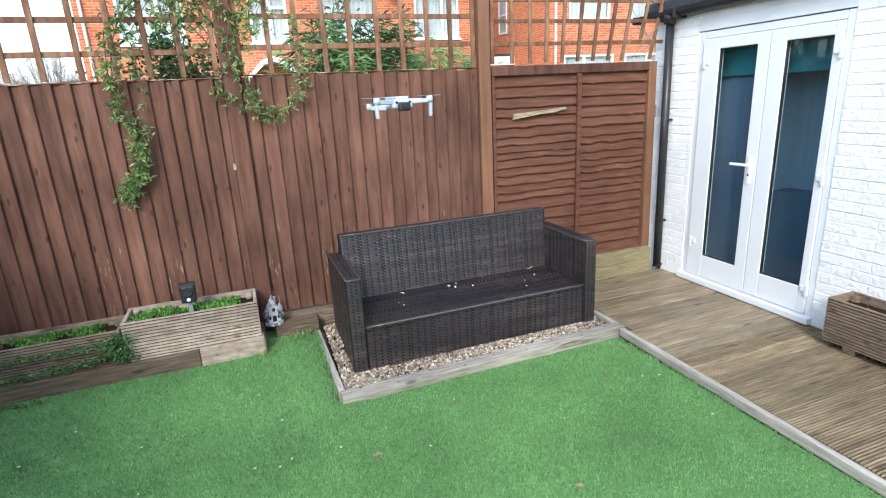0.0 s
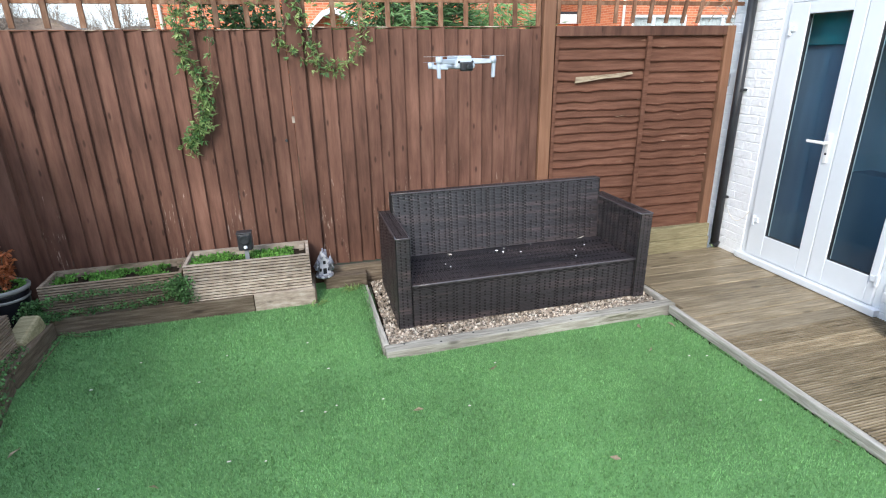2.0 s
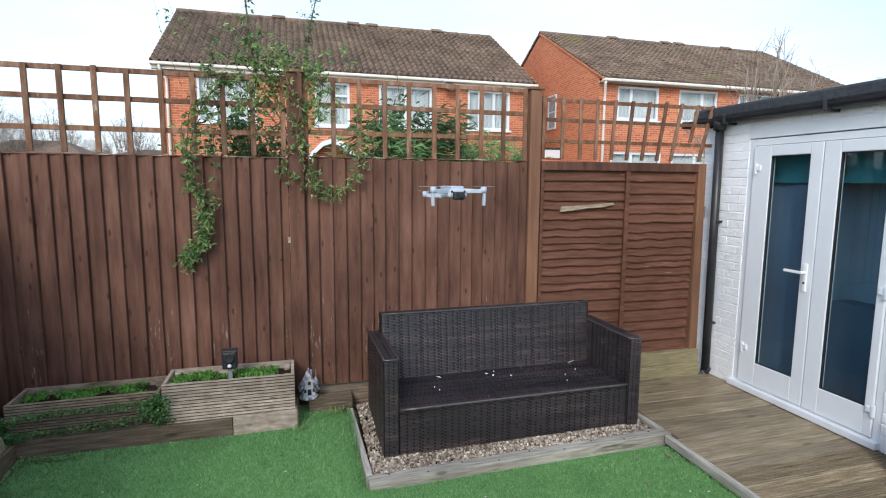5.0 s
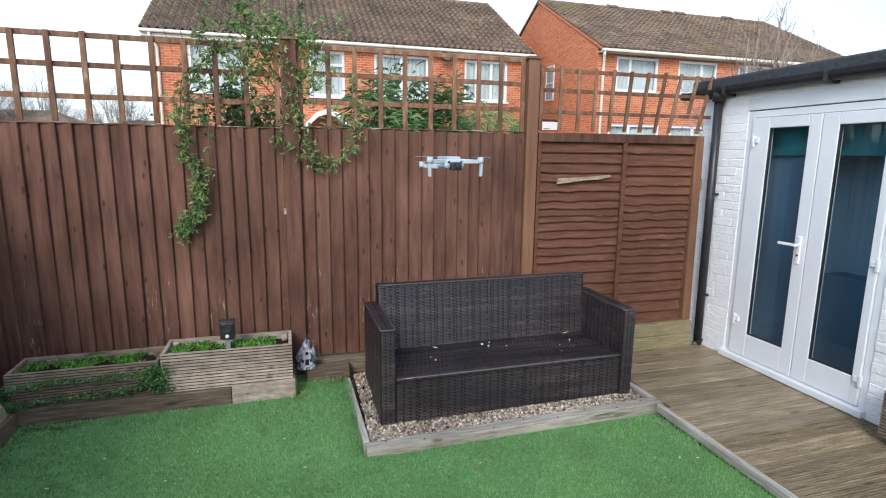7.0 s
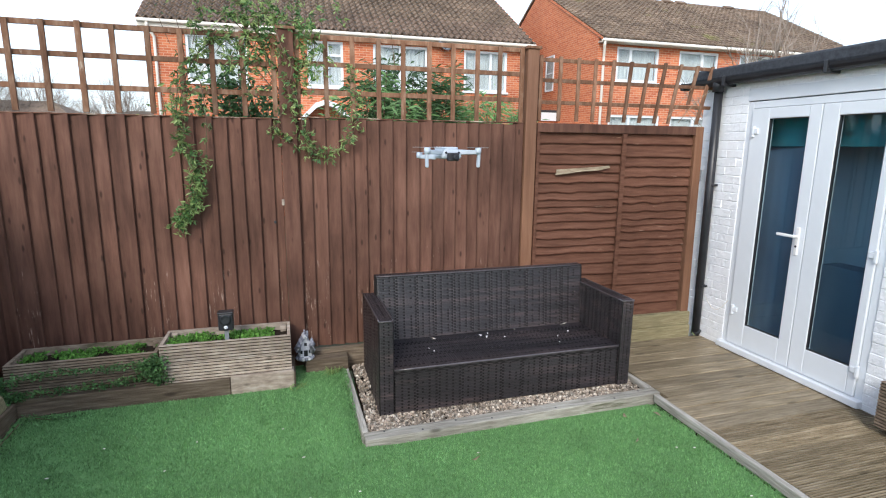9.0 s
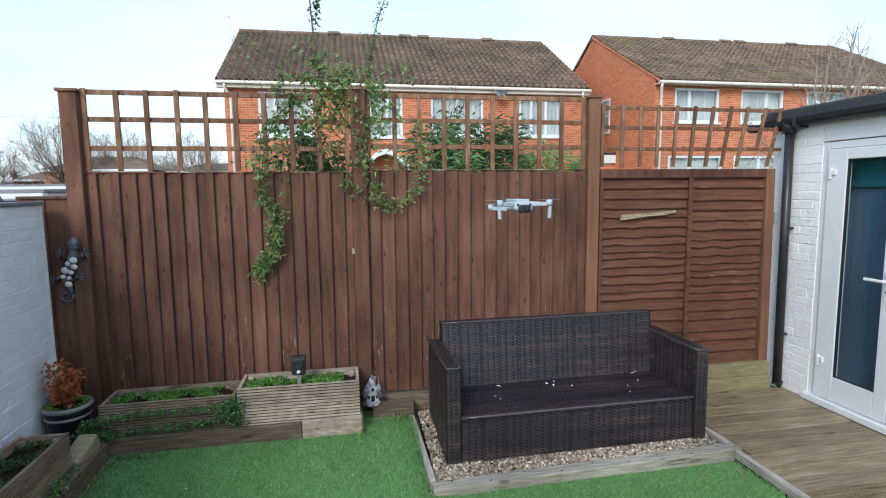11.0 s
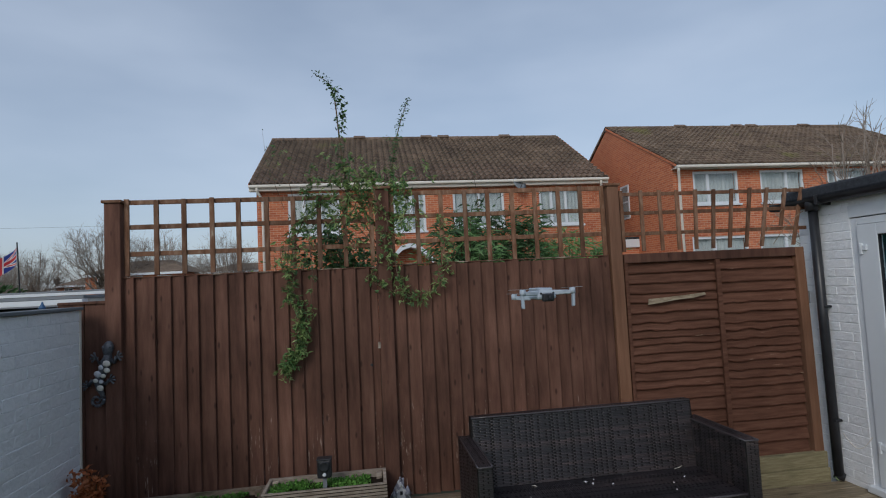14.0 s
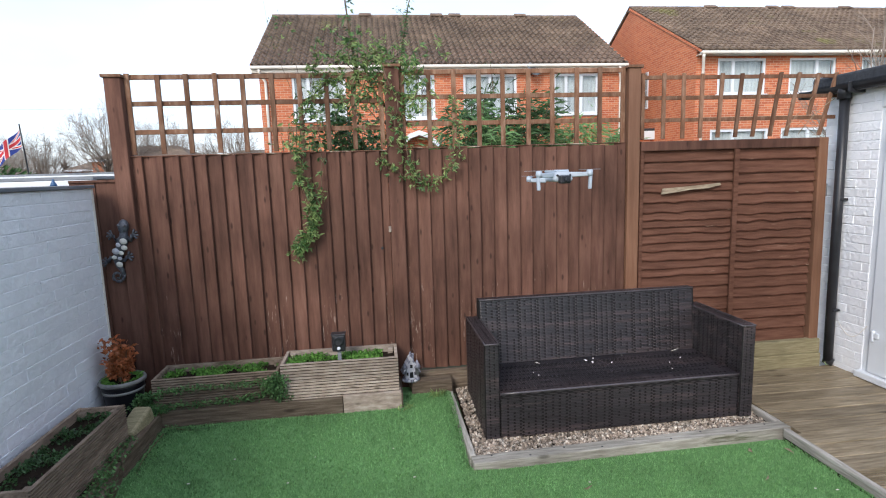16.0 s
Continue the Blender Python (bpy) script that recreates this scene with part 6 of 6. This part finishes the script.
ivy("ivy", [[(-1.9, 4.19, 0.36), (-1.7, 4.20, 0.405), (-1.4, 4.20, 0.412), (-1.1, 4.20, 0.42)],
            [(-1.9, 4.19, 0.27), (-1.65, 4.20, 0.292), (-1.35, 4.205, 0.30), (-1.1, 4.205, 0.318)],
            [(-1.02, 4.19, 0.44), (-1.06, 4.19, 0.39), (-1.04, 4.19, 0.34)],
            [(-1.0, 4.195, 0.46), (-1.0, 4.2, 0.36), (-0.99, 4.2, 0.28)],
            [(-1.95, 4.25, 0.36), (-1.93, 4.17, 0.3), (-1.88, 4.13, 0.26)], [(-1.88, 4.2, 0.38), (-1.86, 4.19, 0.30), (-1.8, 4.19, 0.27)]], 2700, "trailing dark green ivy over the trough planter", 41)
ivy("ivy", [[(-1.86, 3.85, 0.24), (-1.83, 3.6, 0.25), (-1.8, 3.3, 0.23), (-1.75, 3.0, 0.22)], [(-1.85, 3.5, 0.21), (-1.75, 3.3, 0.2), (-1.72, 3.1, 0.16)]], 1100, "dark green ivy creeping beside the trough planter", 42)
ivy("ivy", [[(-1.76, 4.17, 0.15), (-1.6, 4.13, 0.135), (-1.45, 4.14, 0.13)], [(-1.76, 4.1, 0.14), (-1.77, 3.8, 0.12), (-1.74, 3.6, 0.1)]], 520, "low ivy creeping onto the lawn edge", 43, 0.018)


def corner_log():
    th = part("timber_block", boxed(-0.06, 0.06, -0.12, 0.12, 0, 0.11, 0.02), M["green_timber"], None)
    th.matrix_basis = pose(-1.885, 4.03, 0.205, 20, 0, -8)
    tagged(th, "short pale brown timber block in the corner bed", "timber block")


corner_log()


def pot():
    th = thing("plant_pot", (-2.075, 4.30, 0.19), "black glazed pot holding a copper-leaved shrub", "plant pot")
    part("body", turned([(0.085, 0), (0.1, 0.02), (0.125, 0.16), (0.135, 0.25), (0.135, 0.262), (0.12, 0.264), (0.115, 0.24)], 26), M["glaze"], th)
    part("rim", turned([(0.134, 0.262), (0.147, 0.268), (0.15, 0.285), (0.142, 0.296), (0.125, 0.292), (0.122, 0.26)], 26), M["glaze_rim"], th, "grey-streaked glazed rim")
    part("band", turned([(0.128, 0.205), (0.137, 0.21), (0.138, 0.222), (0.13, 0.228)], 26), M["glaze_rim"], th)
    part("soil", turned([(0.118, 0.25), (0.118, 0.27)], 20), M["soil"], th)
    rng = random.Random(51)
    paths, items, green = [], [], []
    for k in range(16):
        a, u = rng.uniform(0, 6.28), rng.uniform(0.1, 1)
        tip = Vector((0.11 * u * math.cos(a), 0.11 * u * math.sin(a), rng.uniform(0.42, 0.60)))
        paths.append([(Vector((0.02 * math.cos(a), 0.02 * math.sin(a), 0.265)), 0.004), (tip * 0.6 + Vector((0, 0, 0.16)), 0.003), (tip, 0.002)])
        for _ in range(52):
            t = rng.uniform(0.15, 1)
            p = Vector((tip.x * t, tip.y * t, 0.29 + (tip.z - 0.29) * t)) + Vector((rng.gauss(0, 0.02), rng.gauss(0, 0.02), rng.gauss(0, 0.02)))
            items.append((p, (rng.uniform(-1, 1), rng.uniform(-1, 1), rng.uniform(-0.9, 0.5)), rng.uniform(0.03, 0.05), rng.uniform(0.018, 0.026)))
    for _ in range(160):
        a = rng.uniform(0, 6.28)
        green.append(((0.12 * math.cos(a) * rng.uniform(0.6, 1), 0.12 * math.sin(a) * rng.uniform(0.6, 1), 0.285), (math.cos(a), math.sin(a), rng.uniform(0, 1)), 0.035, 0.012))
    V, F = tube_data(paths, 4)
    raw("stem_work", V, F, M["stem"], th)
    V, F = leaves_data(items, rng)
    raw("foliage", V, F, M["leaf_copper"], th, "dry copper-orange leaves")
    V, F = leaves_data(green, rng)
    raw("undergrowth", V, F, M["moss"], th, "green weeds round the pot rim")


pot()


def stone_cottage():
    """A small cast ornament: a gabled cottage with a stepped tile roof, turrets and rocky base."""
    th = thing("cottage_ornament", (-0.05, 4.47, 0.234), "small grey stone fairy-cottage ornament beside the planter", "ornament", rz=8)
    tones = (M["stone"], M["pale_stone"], M["metal_dark"])
    def add(src, m, tone, name):
        bmesh.ops.transform(src, matrix=m, verts=src.verts)
        part(name, src, tones[tone], th)
    I = Matrix.Identity(4)
    rng = random.Random(15)
    add(boxed(-0.058, 0.058, -0.045, 0.05, 0, 0.03, 0.012), I, 0, "base")
    for k in range(9):
        a = math.pi * (1 + k / 8)
        add(turned([(0.012, 0), (0.016, 0.012), (0.006, 0.022 + rng.uniform(0, 0.008))], 7), pose(0.057 * math.cos(a), 0.005 + 0.052 * math.sin(a), 0.0), k % 2, "rock")
    add(boxed(-0.046, 0.046, -0.034, 0.04, 0.025, 0.10, 0.004), I, 1, "wall")
    gable = bmesh.new()
    pts = [(-0.046, 0.098), (0.046, 0.098), (0.0, 0.185)]
    a = [gable.verts.new((x, -0.034, z)) for x, z in pts]
    b = [gable.verts.new((x, 0.04, z)) for x, z in pts]
    gable.faces.new(a)
    gable.faces.new(b[::-1])
    for i in range(3):
        gable.faces.new((a[i], b[i], b[(i + 1) % 3], a[(i + 1) % 3]))
    add(gable, I, 1, "gable")
    for sx in (-1, 1):
        for k in range(6):
            t = k / 5.2
            x, z = sx * (0.062 - 0.060 * t), 0.082 + 0.105 * t
            add(boxed(-0.012, 0.012, -0.046, 0.05, -0.004, 0.006, 0.003), pose(x, 0, z, 0, sx * 52, 0), k % 2, "roof_slab")
    add(turned([(0.022, 0), (0.022, 0.055), (0.03, 0.056), (0.016, 0.085), (0.003, 0.115)], 10), pose(0.048, -0.025, 0.055), 0, "turret")
    add(turned([(0.016, 0), (0.016, 0.04), (0.023, 0.041), (0.003, 0.075)], 9), pose(-0.05, -0.028, 0.07), 0, "turret")
    add(boxed(0.012, 0.03, 0.0, 0.02, 0.15, 0.215, 0.003), I, 0, "chimney")
    add(boxed(-0.006, 0.006, -0.01, 0.002, 0.185, 0.232, 0.003), I, 0, "finial")
    add(boxed(-0.014, 0.014, -0.038, -0.03, 0.028, 0.078, 0.003), I, 2, "door")
    add(boxed(-0.010, 0.010, -0.038, -0.03, 0.112, 0.138, 0.003), I, 2, "window")
    for x in (-0.032, 0.03):
        add(boxed(x - 0.008, x + 0.008, -0.038, -0.03, 0.055, 0.08, 0.002), I, 2, "window")
    add(boxed(-0.02, 0.02, -0.062, -0.036, 0.026, 0.034, 0.003), I, 1, "doorstep")


stone_cottage()


def repeller():
    th = thing("solar_device", (-0.575, 4.33, 0.455), "black plastic solar animal deterrent on a stake in the planter", "garden device")
    part("stake", boxed(-0.014, 0.014, -0.006, 0.006, 0.0, 0.11, 0.002), M["grey_roof"], th, "grey stake")
    part("body", boxed(-0.05, 0.05, -0.03, 0.035, 0.105, 0.232, 0.014), M["black"], th)
    part("cone", turned([(0.036, 0), (0.036, 0.008), (0.028, 0.009), (0.014, 0.002), (0.006, 0.004)], 20, pose(0, -0.030, 0.188, 90, 0, 0)), M["metal_dark"], th)
    part("sensor", turned([(0.014, 0), (0.012, 0.008), (0.006, 0.013)], 14, pose(0, -0.029, 0.132, 90, 0, 0)), M["upvc"], th, "white domed sensor")
    part("solar_lid", boxed(-0.053, 0.053, -0.034, 0.04, 0.228, 0.24, 0.005), M["black"], th)


repeller()


def wall_ornament():
    """An iron lizard set with pebbles, one plain mesh on the low fence section."""
    paths = [[(Vector((x, 0, z)), r) for x, z, r in ((0.06, 0.40, 0.016), (0.055, 0.36, 0.026), (0.045, 0.30, 0.036), (0.025, 0.25, 0.036), (0.0, 0.20, 0.032), (-0.01, 0.155, 0.028), (-0.005, 0.115, 0.022), (0.012, 0.08, 0.016), (0.022, 0.045, 0.014))]]
    tail = []
    for i in range(30):
        t = i / 29
        a, r = 0.25 - t * 2.9 * math.pi, 0.045 * (1 - 0.8 * t)
        tail.append((Vector((-0.02 + r * math.cos(a), -0.002, 0.035 + r * math.sin(a))), 0.013 * (1 - 0.55 * t)))
    paths.append(tail)
    for sx, (ax, az), (bx, bz), (cx, cz) in ((-1, (0.03, 0.315), (-0.005, 0.295), (-0.022, 0.335)), (1, (0.07, 0.315), (0.095, 0.295), (0.112, 0.335)),
                                             (-1, (-0.02, 0.165), (-0.055, 0.175), (-0.075, 0.14)), (1, (0.01, 0.155), (0.04, 0.15), (0.062, 0.175))):
        c = Vector((cx, -0.006, cz))
        paths.append([(Vector((ax, 0, az)), 0.017), (Vector((bx, -0.004, bz)), 0.014), (c, 0.015)])
        for k in (-0.75, -0.1, 0.55, 1.2):
            a = k if sx > 0 else math.pi - k
            e = c + Vector((0.038 * math.cos(a), 0, 0.038 * math.sin(a)))
            paths.append([(c, 0.006), ((c + e) / 2, 0.005), (e, 0.0085), (e + (e - c) * 0.12, 0.004)])
    V, F = tube_data(paths, 8)
    ob = raw("wall_ornament", V, F, M["pewter"])
    bm = bmesh.new()
    bm.from_mesh(ob.data)
    n0 = len(bm.faces)
    stones = ((0.056, 0.292, 0.031), (0.02, 0.268, 0.022), (0.058, 0.245, 0.026), (-0.002, 0.222, 0.031), (0.034, 0.207, 0.021), (-0.016, 0.178, 0.02), (0.02, 0.168, 0.018), (0.014, 0.125, 0.028))
    for x, z, r in stones:
        bmesh.ops.create_uvsphere(bm, u_segments=12, v_segments=8, radius=1, matrix=pose(x, -0.03, z, 0, 25, 0) @ Matrix.Diagonal((r * 0.85, 0.013, r * 0.7, 1)))
    n1 = len(bm.faces)
    bmesh.ops.create_uvsphere(bm, u_segments=14, v_segments=10, radius=1, matrix=pose(0.058, -0.008, 0.395, 0, 8, 0) @ Matrix.Diagonal((0.036, 0.028, 0.055, 1)))
    for x in (0.034, 0.082):
        bmesh.ops.create_uvsphere(bm, u_segments=8, v_segments=6, radius=0.011, matrix=Matrix.Translation((x, -0.026, 0.408)))
    bm.faces.ensure_lookup_table()
    per = (n1 - n0) // len(stones)
    for i, f in enumerate(bm.faces):
        f.smooth = True
        if n0 <= i < n1:
            f.material_index = 2 if (i - n0) // per in (1, 3, 6) else 1
    bm.to_mesh(ob.data)
    bm.free()
    ob.data.materials.append(M["stone_w"])
    ob.data.materials.append(M["pale_stone"])
    ob.matrix_basis = pose(-2.13, 4.57, 1.125)
    tagged(ob, "dark iron lizard ornament set with pale pebbles", "wall ornament")


wall_ornament()


def door_sensor():
    th = thing("key_safe", (3.625, 4.685, 1.58), "small grey and black weather sensor on the wall corner", "sensor")
    part("case", boxed(-0.03, 0.0, -0.012, 0.022, -0.05, 0.06, 0.005), M["grey_roof"], th)
    part("face", boxed(-0.034, -0.029, -0.009, 0.019, 0.02, 0.055, 0.002), M["black"], th)


door_sensor()


def drone():
    th = thing("drone", (0.53, 2.72, 1.80), "small pale grey camera drone hovering over the lawn", "drone", rz=4)
    hull = boxed(-0.045, 0.045, -0.07, 0.085, -0.018, 0.024, 0.012)
    for v in hull.verts:
        k = 1.0 - 0.32 * max(0.0, (v.co.z + 0.002) / 0.026) * (1 if abs(v.co.x) > 0.02 else 0)
        v.co.x *= k * (1.0 - 0.18 * max(0.0, v.co.y) / 0.085)
    part("body", hull, M["drone"], th)
    part("top_shell", boxed(-0.03, 0.03, -0.06, 0.072, 0.02, 0.031, 0.005), M["drone"], th)
    pod = part("camera_pod", boxed(-0.024, 0.024, -0.092, -0.062, -0.026, 0.008, 0.006), M["black"], th, "black gimbal camera")
    part("lens_ring", turned([(0.0105, 0), (0.0105, 0.008), (0.007, 0.009)], 14, pose(0.006, -0.091, -0.011, 90, 0, 0)), M["metal_dark"], pod)
    for x in (-0.028, 0.028):
        part("sensor", turned([(0.005, 0), (0.005, 0.003)], 10, pose(x, -0.069, 0.008, 90, 0, 0)), M["black"], th)
    for sx in (-1, 1):
        for front in (True, False):
            y0, y1, z = (-0.045, -0.078, 0.010) if front else (0.05, 0.10, -0.012)
            x1 = 0.112 if front else 0.088
            bm = bmesh.new()
            rings = []
            for t in (0.0, 0.25, 0.8, 1.0):
                x, y = sx * (0.034 + (x1 - 0.034) * t), y0 + (y1 - y0) * t
                hz, hy = 0.011 - 0.003 * t, 0.012 - 0.002 * t
                rings.append([bm.verts.new((x, y + a * hy, z + b * hz)) for a, b in ((-1, -0.7), (-0.6, -1), (0.6, -1), (1, -0.7), (1, 0.7), (0.6, 1), (-0.6, 1), (-1, 0.7))])
            for p, q in zip(rings, rings[1:]):
                for i in range(8):
                    bm.faces.new((p[i], p[(i + 1) % 8], q[(i + 1) % 8], q[i]))
            bm.faces.new(rings[0])
            bm.faces.new(rings[-1])
            bmesh.ops.recalc_face_normals(bm, faces=bm.faces)
            arm = part("arm", bm, M["drone"], th)
            hub = Matrix.Translation((sx * x1, y1, z))
            part("motor", turned([(0.0125, -0.006), (0.0135, 0.004), (0.0125, 0.017), (0.006, 0.019)], 16, hub), M["drone"], arm)
            if front:
                leg = boxed(-0.0065, 0.0065, -0.008, 0.008, -0.062, 0.0, 0.004)
                for v in leg.verts:
                    v.co.x += sx * (0.004 + 0.003 * v.co.z / 0.062)
                bmesh.ops.transform(leg, matrix=hub, verts=leg.verts)
                part("landing_leg", leg, M["drone"], arm)
            for k in (0, 180):
                bm = boxed(0.004, 0.06, -0.005, 0.005, 0.0185, 0.0198)
                for v in bm.verts:
                    v.co.y *= 1.0 - 0.5 * abs(v.co.x - 0.025) / 0.035
                bmesh.ops.transform(bm, matrix=hub @ pose(0, 0, 0, 5, 0, (20 if front else 75) * sx + k), verts=bm.verts)
                part("blade", bm, M["grey_roof"], arm)


drone()


def roof_scrap():
    th = part("blue_cover", turned([(0.05, 0), (0.04, 0.03), (0.02, 0.06), (0.012, 0.09), (0.004, 0.095)], 10), M["blue"], None)
    th.matrix_basis = pose(-2.42, 4.42, 1.826, 0, 0, 0) @ Matrix.Diagonal((0.45, 0.45, 0.5, 1))
    tagged(th, "small blue plastic cap standing on the garage coping", "plastic cap")


roof_scrap()


# ---- litter ----
def scattered():
    rng = random.Random(61)
    spots = [(0.38, 2.93, "leaf"), (2.06, 3.45, "leaf"), (2.29, 2.08, "leaf"), (-1.6, 3.0, "leaf"), (0.85, 3.2, "leaf"), (1.9, 3.1, "leaf"), (-0.9, 2.7, "leaf"), (1.2, 2.3, "leaf"), (2.28, 3.42, "leaf")]
    for x, y, _ in spots:
        V, F = leaves_data([((0, 0, 0), (1, 0.1, 0.12), rng.uniform(0.05, 0.08), rng.uniform(0.02, 0.03))], rng)
        ob = raw("fallen_leaf", V, F, M["torn"])
        ob.matrix_basis = pose(x, y, turf_z(x, y) + 0.014, rng.uniform(-15, 15), 0, rng.uniform(0, 360))
        tagged(ob, "dry pale brown fallen leaf on the turf", "fallen leaf", "fallen leaves")
    for k in range(11):
        x, y = rng.uniform(0.7, 2.1), rng.uniform(3.92, 4.22)
        if k > 4:
            x = rng.gauss(1.35, 0.1)
            y = rng.uniform(4.16, 4.30)
        bm = turned([(0.004, 0), (rng.uniform(0.003, 0.005), 0.003), (0.004, 0.006)], 7)
        ob = part("bird_dropping", bm, M["flagwhite"], None)
        ob.matrix_basis = pose(x, y, 0.369, 0, 0, rng.uniform(0, 90)) @ Matrix.Diagonal((rng.uniform(0.8, 2.6), rng.uniform(0.8, 1.5), 0.8, 1))
        tagged(ob, "small white speck lying on the sofa seat", "litter", "specks on the sofa")
    for x, y, a, ln in ((1.60, 4.30, 70, 0.07), (2.02, 4.33, 8, 0.13), (0.93, 4.27, 130, 0.05)):
        V, F = leaves_data([((0, 0, 0), (1, 0.1, 0.1), ln, 0.008)], rng)
        ob = raw("dry_stalk", V, F, M["stone_w"])
        ob.matrix_basis = pose(x, y, 0.369, 0, 0, a)
        tagged(ob, "thin pale dry stalk lying on the sofa seat", "litter", "stalks on the sofa")
    for k in range(26):
        x, y = rng.uniform(-1.5, 2.3), rng.uniform(1.8, 3.9)
        if x > 0.2 and y > 3.4:
            continue
        ob = part("petal", turned([(0.003, 0), (0.006, 0.002), (0.003, 0.004)], 6), M["stone_w"], None)
        ob.matrix_basis = pose(x, y, turf_z(x, y) + 0.015) @ Matrix.Diagonal((rng.uniform(0.8, 2), 1, 1, 1))
        tagged(ob, "tiny pale petal lying on the turf", "litter", "petals on the turf")


scattered()


def weeds():
    rng = random.Random(71)
    for cx, cy, n in ((0.15, 4.35, 60), (0.3, 3.62, 25), (0.42, 4.3, 40), (3.6, 4.53, 20), (-0.1, 4.16, 25)):
        items = []
        for _ in range(n):
            items.append(((rng.gauss(0, 0.04), rng.gauss(0, 0.025), 0), (rng.uniform(-1, 1), rng.uniform(-1, 1), rng.uniform(0.3, 1.4)), rng.uniform(0.03, 0.06), 0.008))
        V, F = leaves_data(items, rng)
        ob = raw("weed", V, F, M["leaf"])
        ob.matrix_basis = pose(cx, cy, (turf_z(cx, cy) if cx < 3 else 0.06) + 0.01)
        tagged(ob, "small tuft of green weeds at the timber edge", "weed", "weed tufts", kind="stuff")


weeds()


def turf_blades():
    rng = np.random.default_rng(5)
    n = 420000
    x, y = rng.uniform(-1.78, 2.385, n), rng.uniform(0.9, 4.42, n) 
    keep = ~((x > 0.258) & (y > 3.488 + (x - 0.268) * 0.0355)) & ~((y > 4.19) & (x < -0.12)) & (x > -1.79 + np.maximum(0, (3.6 - y)) * 0.2)
    near = rng.uniform(0, 1, n) < np.clip((y - 0.4) / 2.2, 0.25, 1)
    x, y = x[keep & near], y[keep & near]
    n = len(x)
    zg = np.array([turf_z(a, b) for a, b in zip(x, y)])
    a = rng.uniform(0, 2 * np.pi, n)
    h = rng.uniform(0.009, 0.018, n)
    lean = rng.uniform(0.2, 0.9, n) * h
    ph = rng.uniform(0, 2 * np.pi, n)
    w = rng.uniform(0.0016, 0.003, n)
    P = np.zeros((n, 3, 3))
    P[:, 0] = np.stack([x - np.cos(a) * w, y - np.sin(a) * w, zg - 0.002], 1)
    P[:, 1] = np.stack([x + np.cos(a) * w, y + np.sin(a) * w, zg - 0.002], 1)
    P[:, 2] = np.stack([x + np.cos(ph) * lean, y + np.sin(ph) * lean, zg + h], 1)
    me = bpy.data.meshes.new("turf_blades")
    me.from_pydata(P.reshape(-1, 3).tolist(), [], np.arange(3 * n).reshape(-1, 3).tolist())
    ob = link("turf_blades", me, M["blade"])
    tagged(ob, "short dense artificial grass blades of the lawn", "artificial grass", kind="stuff")


turf_blades()
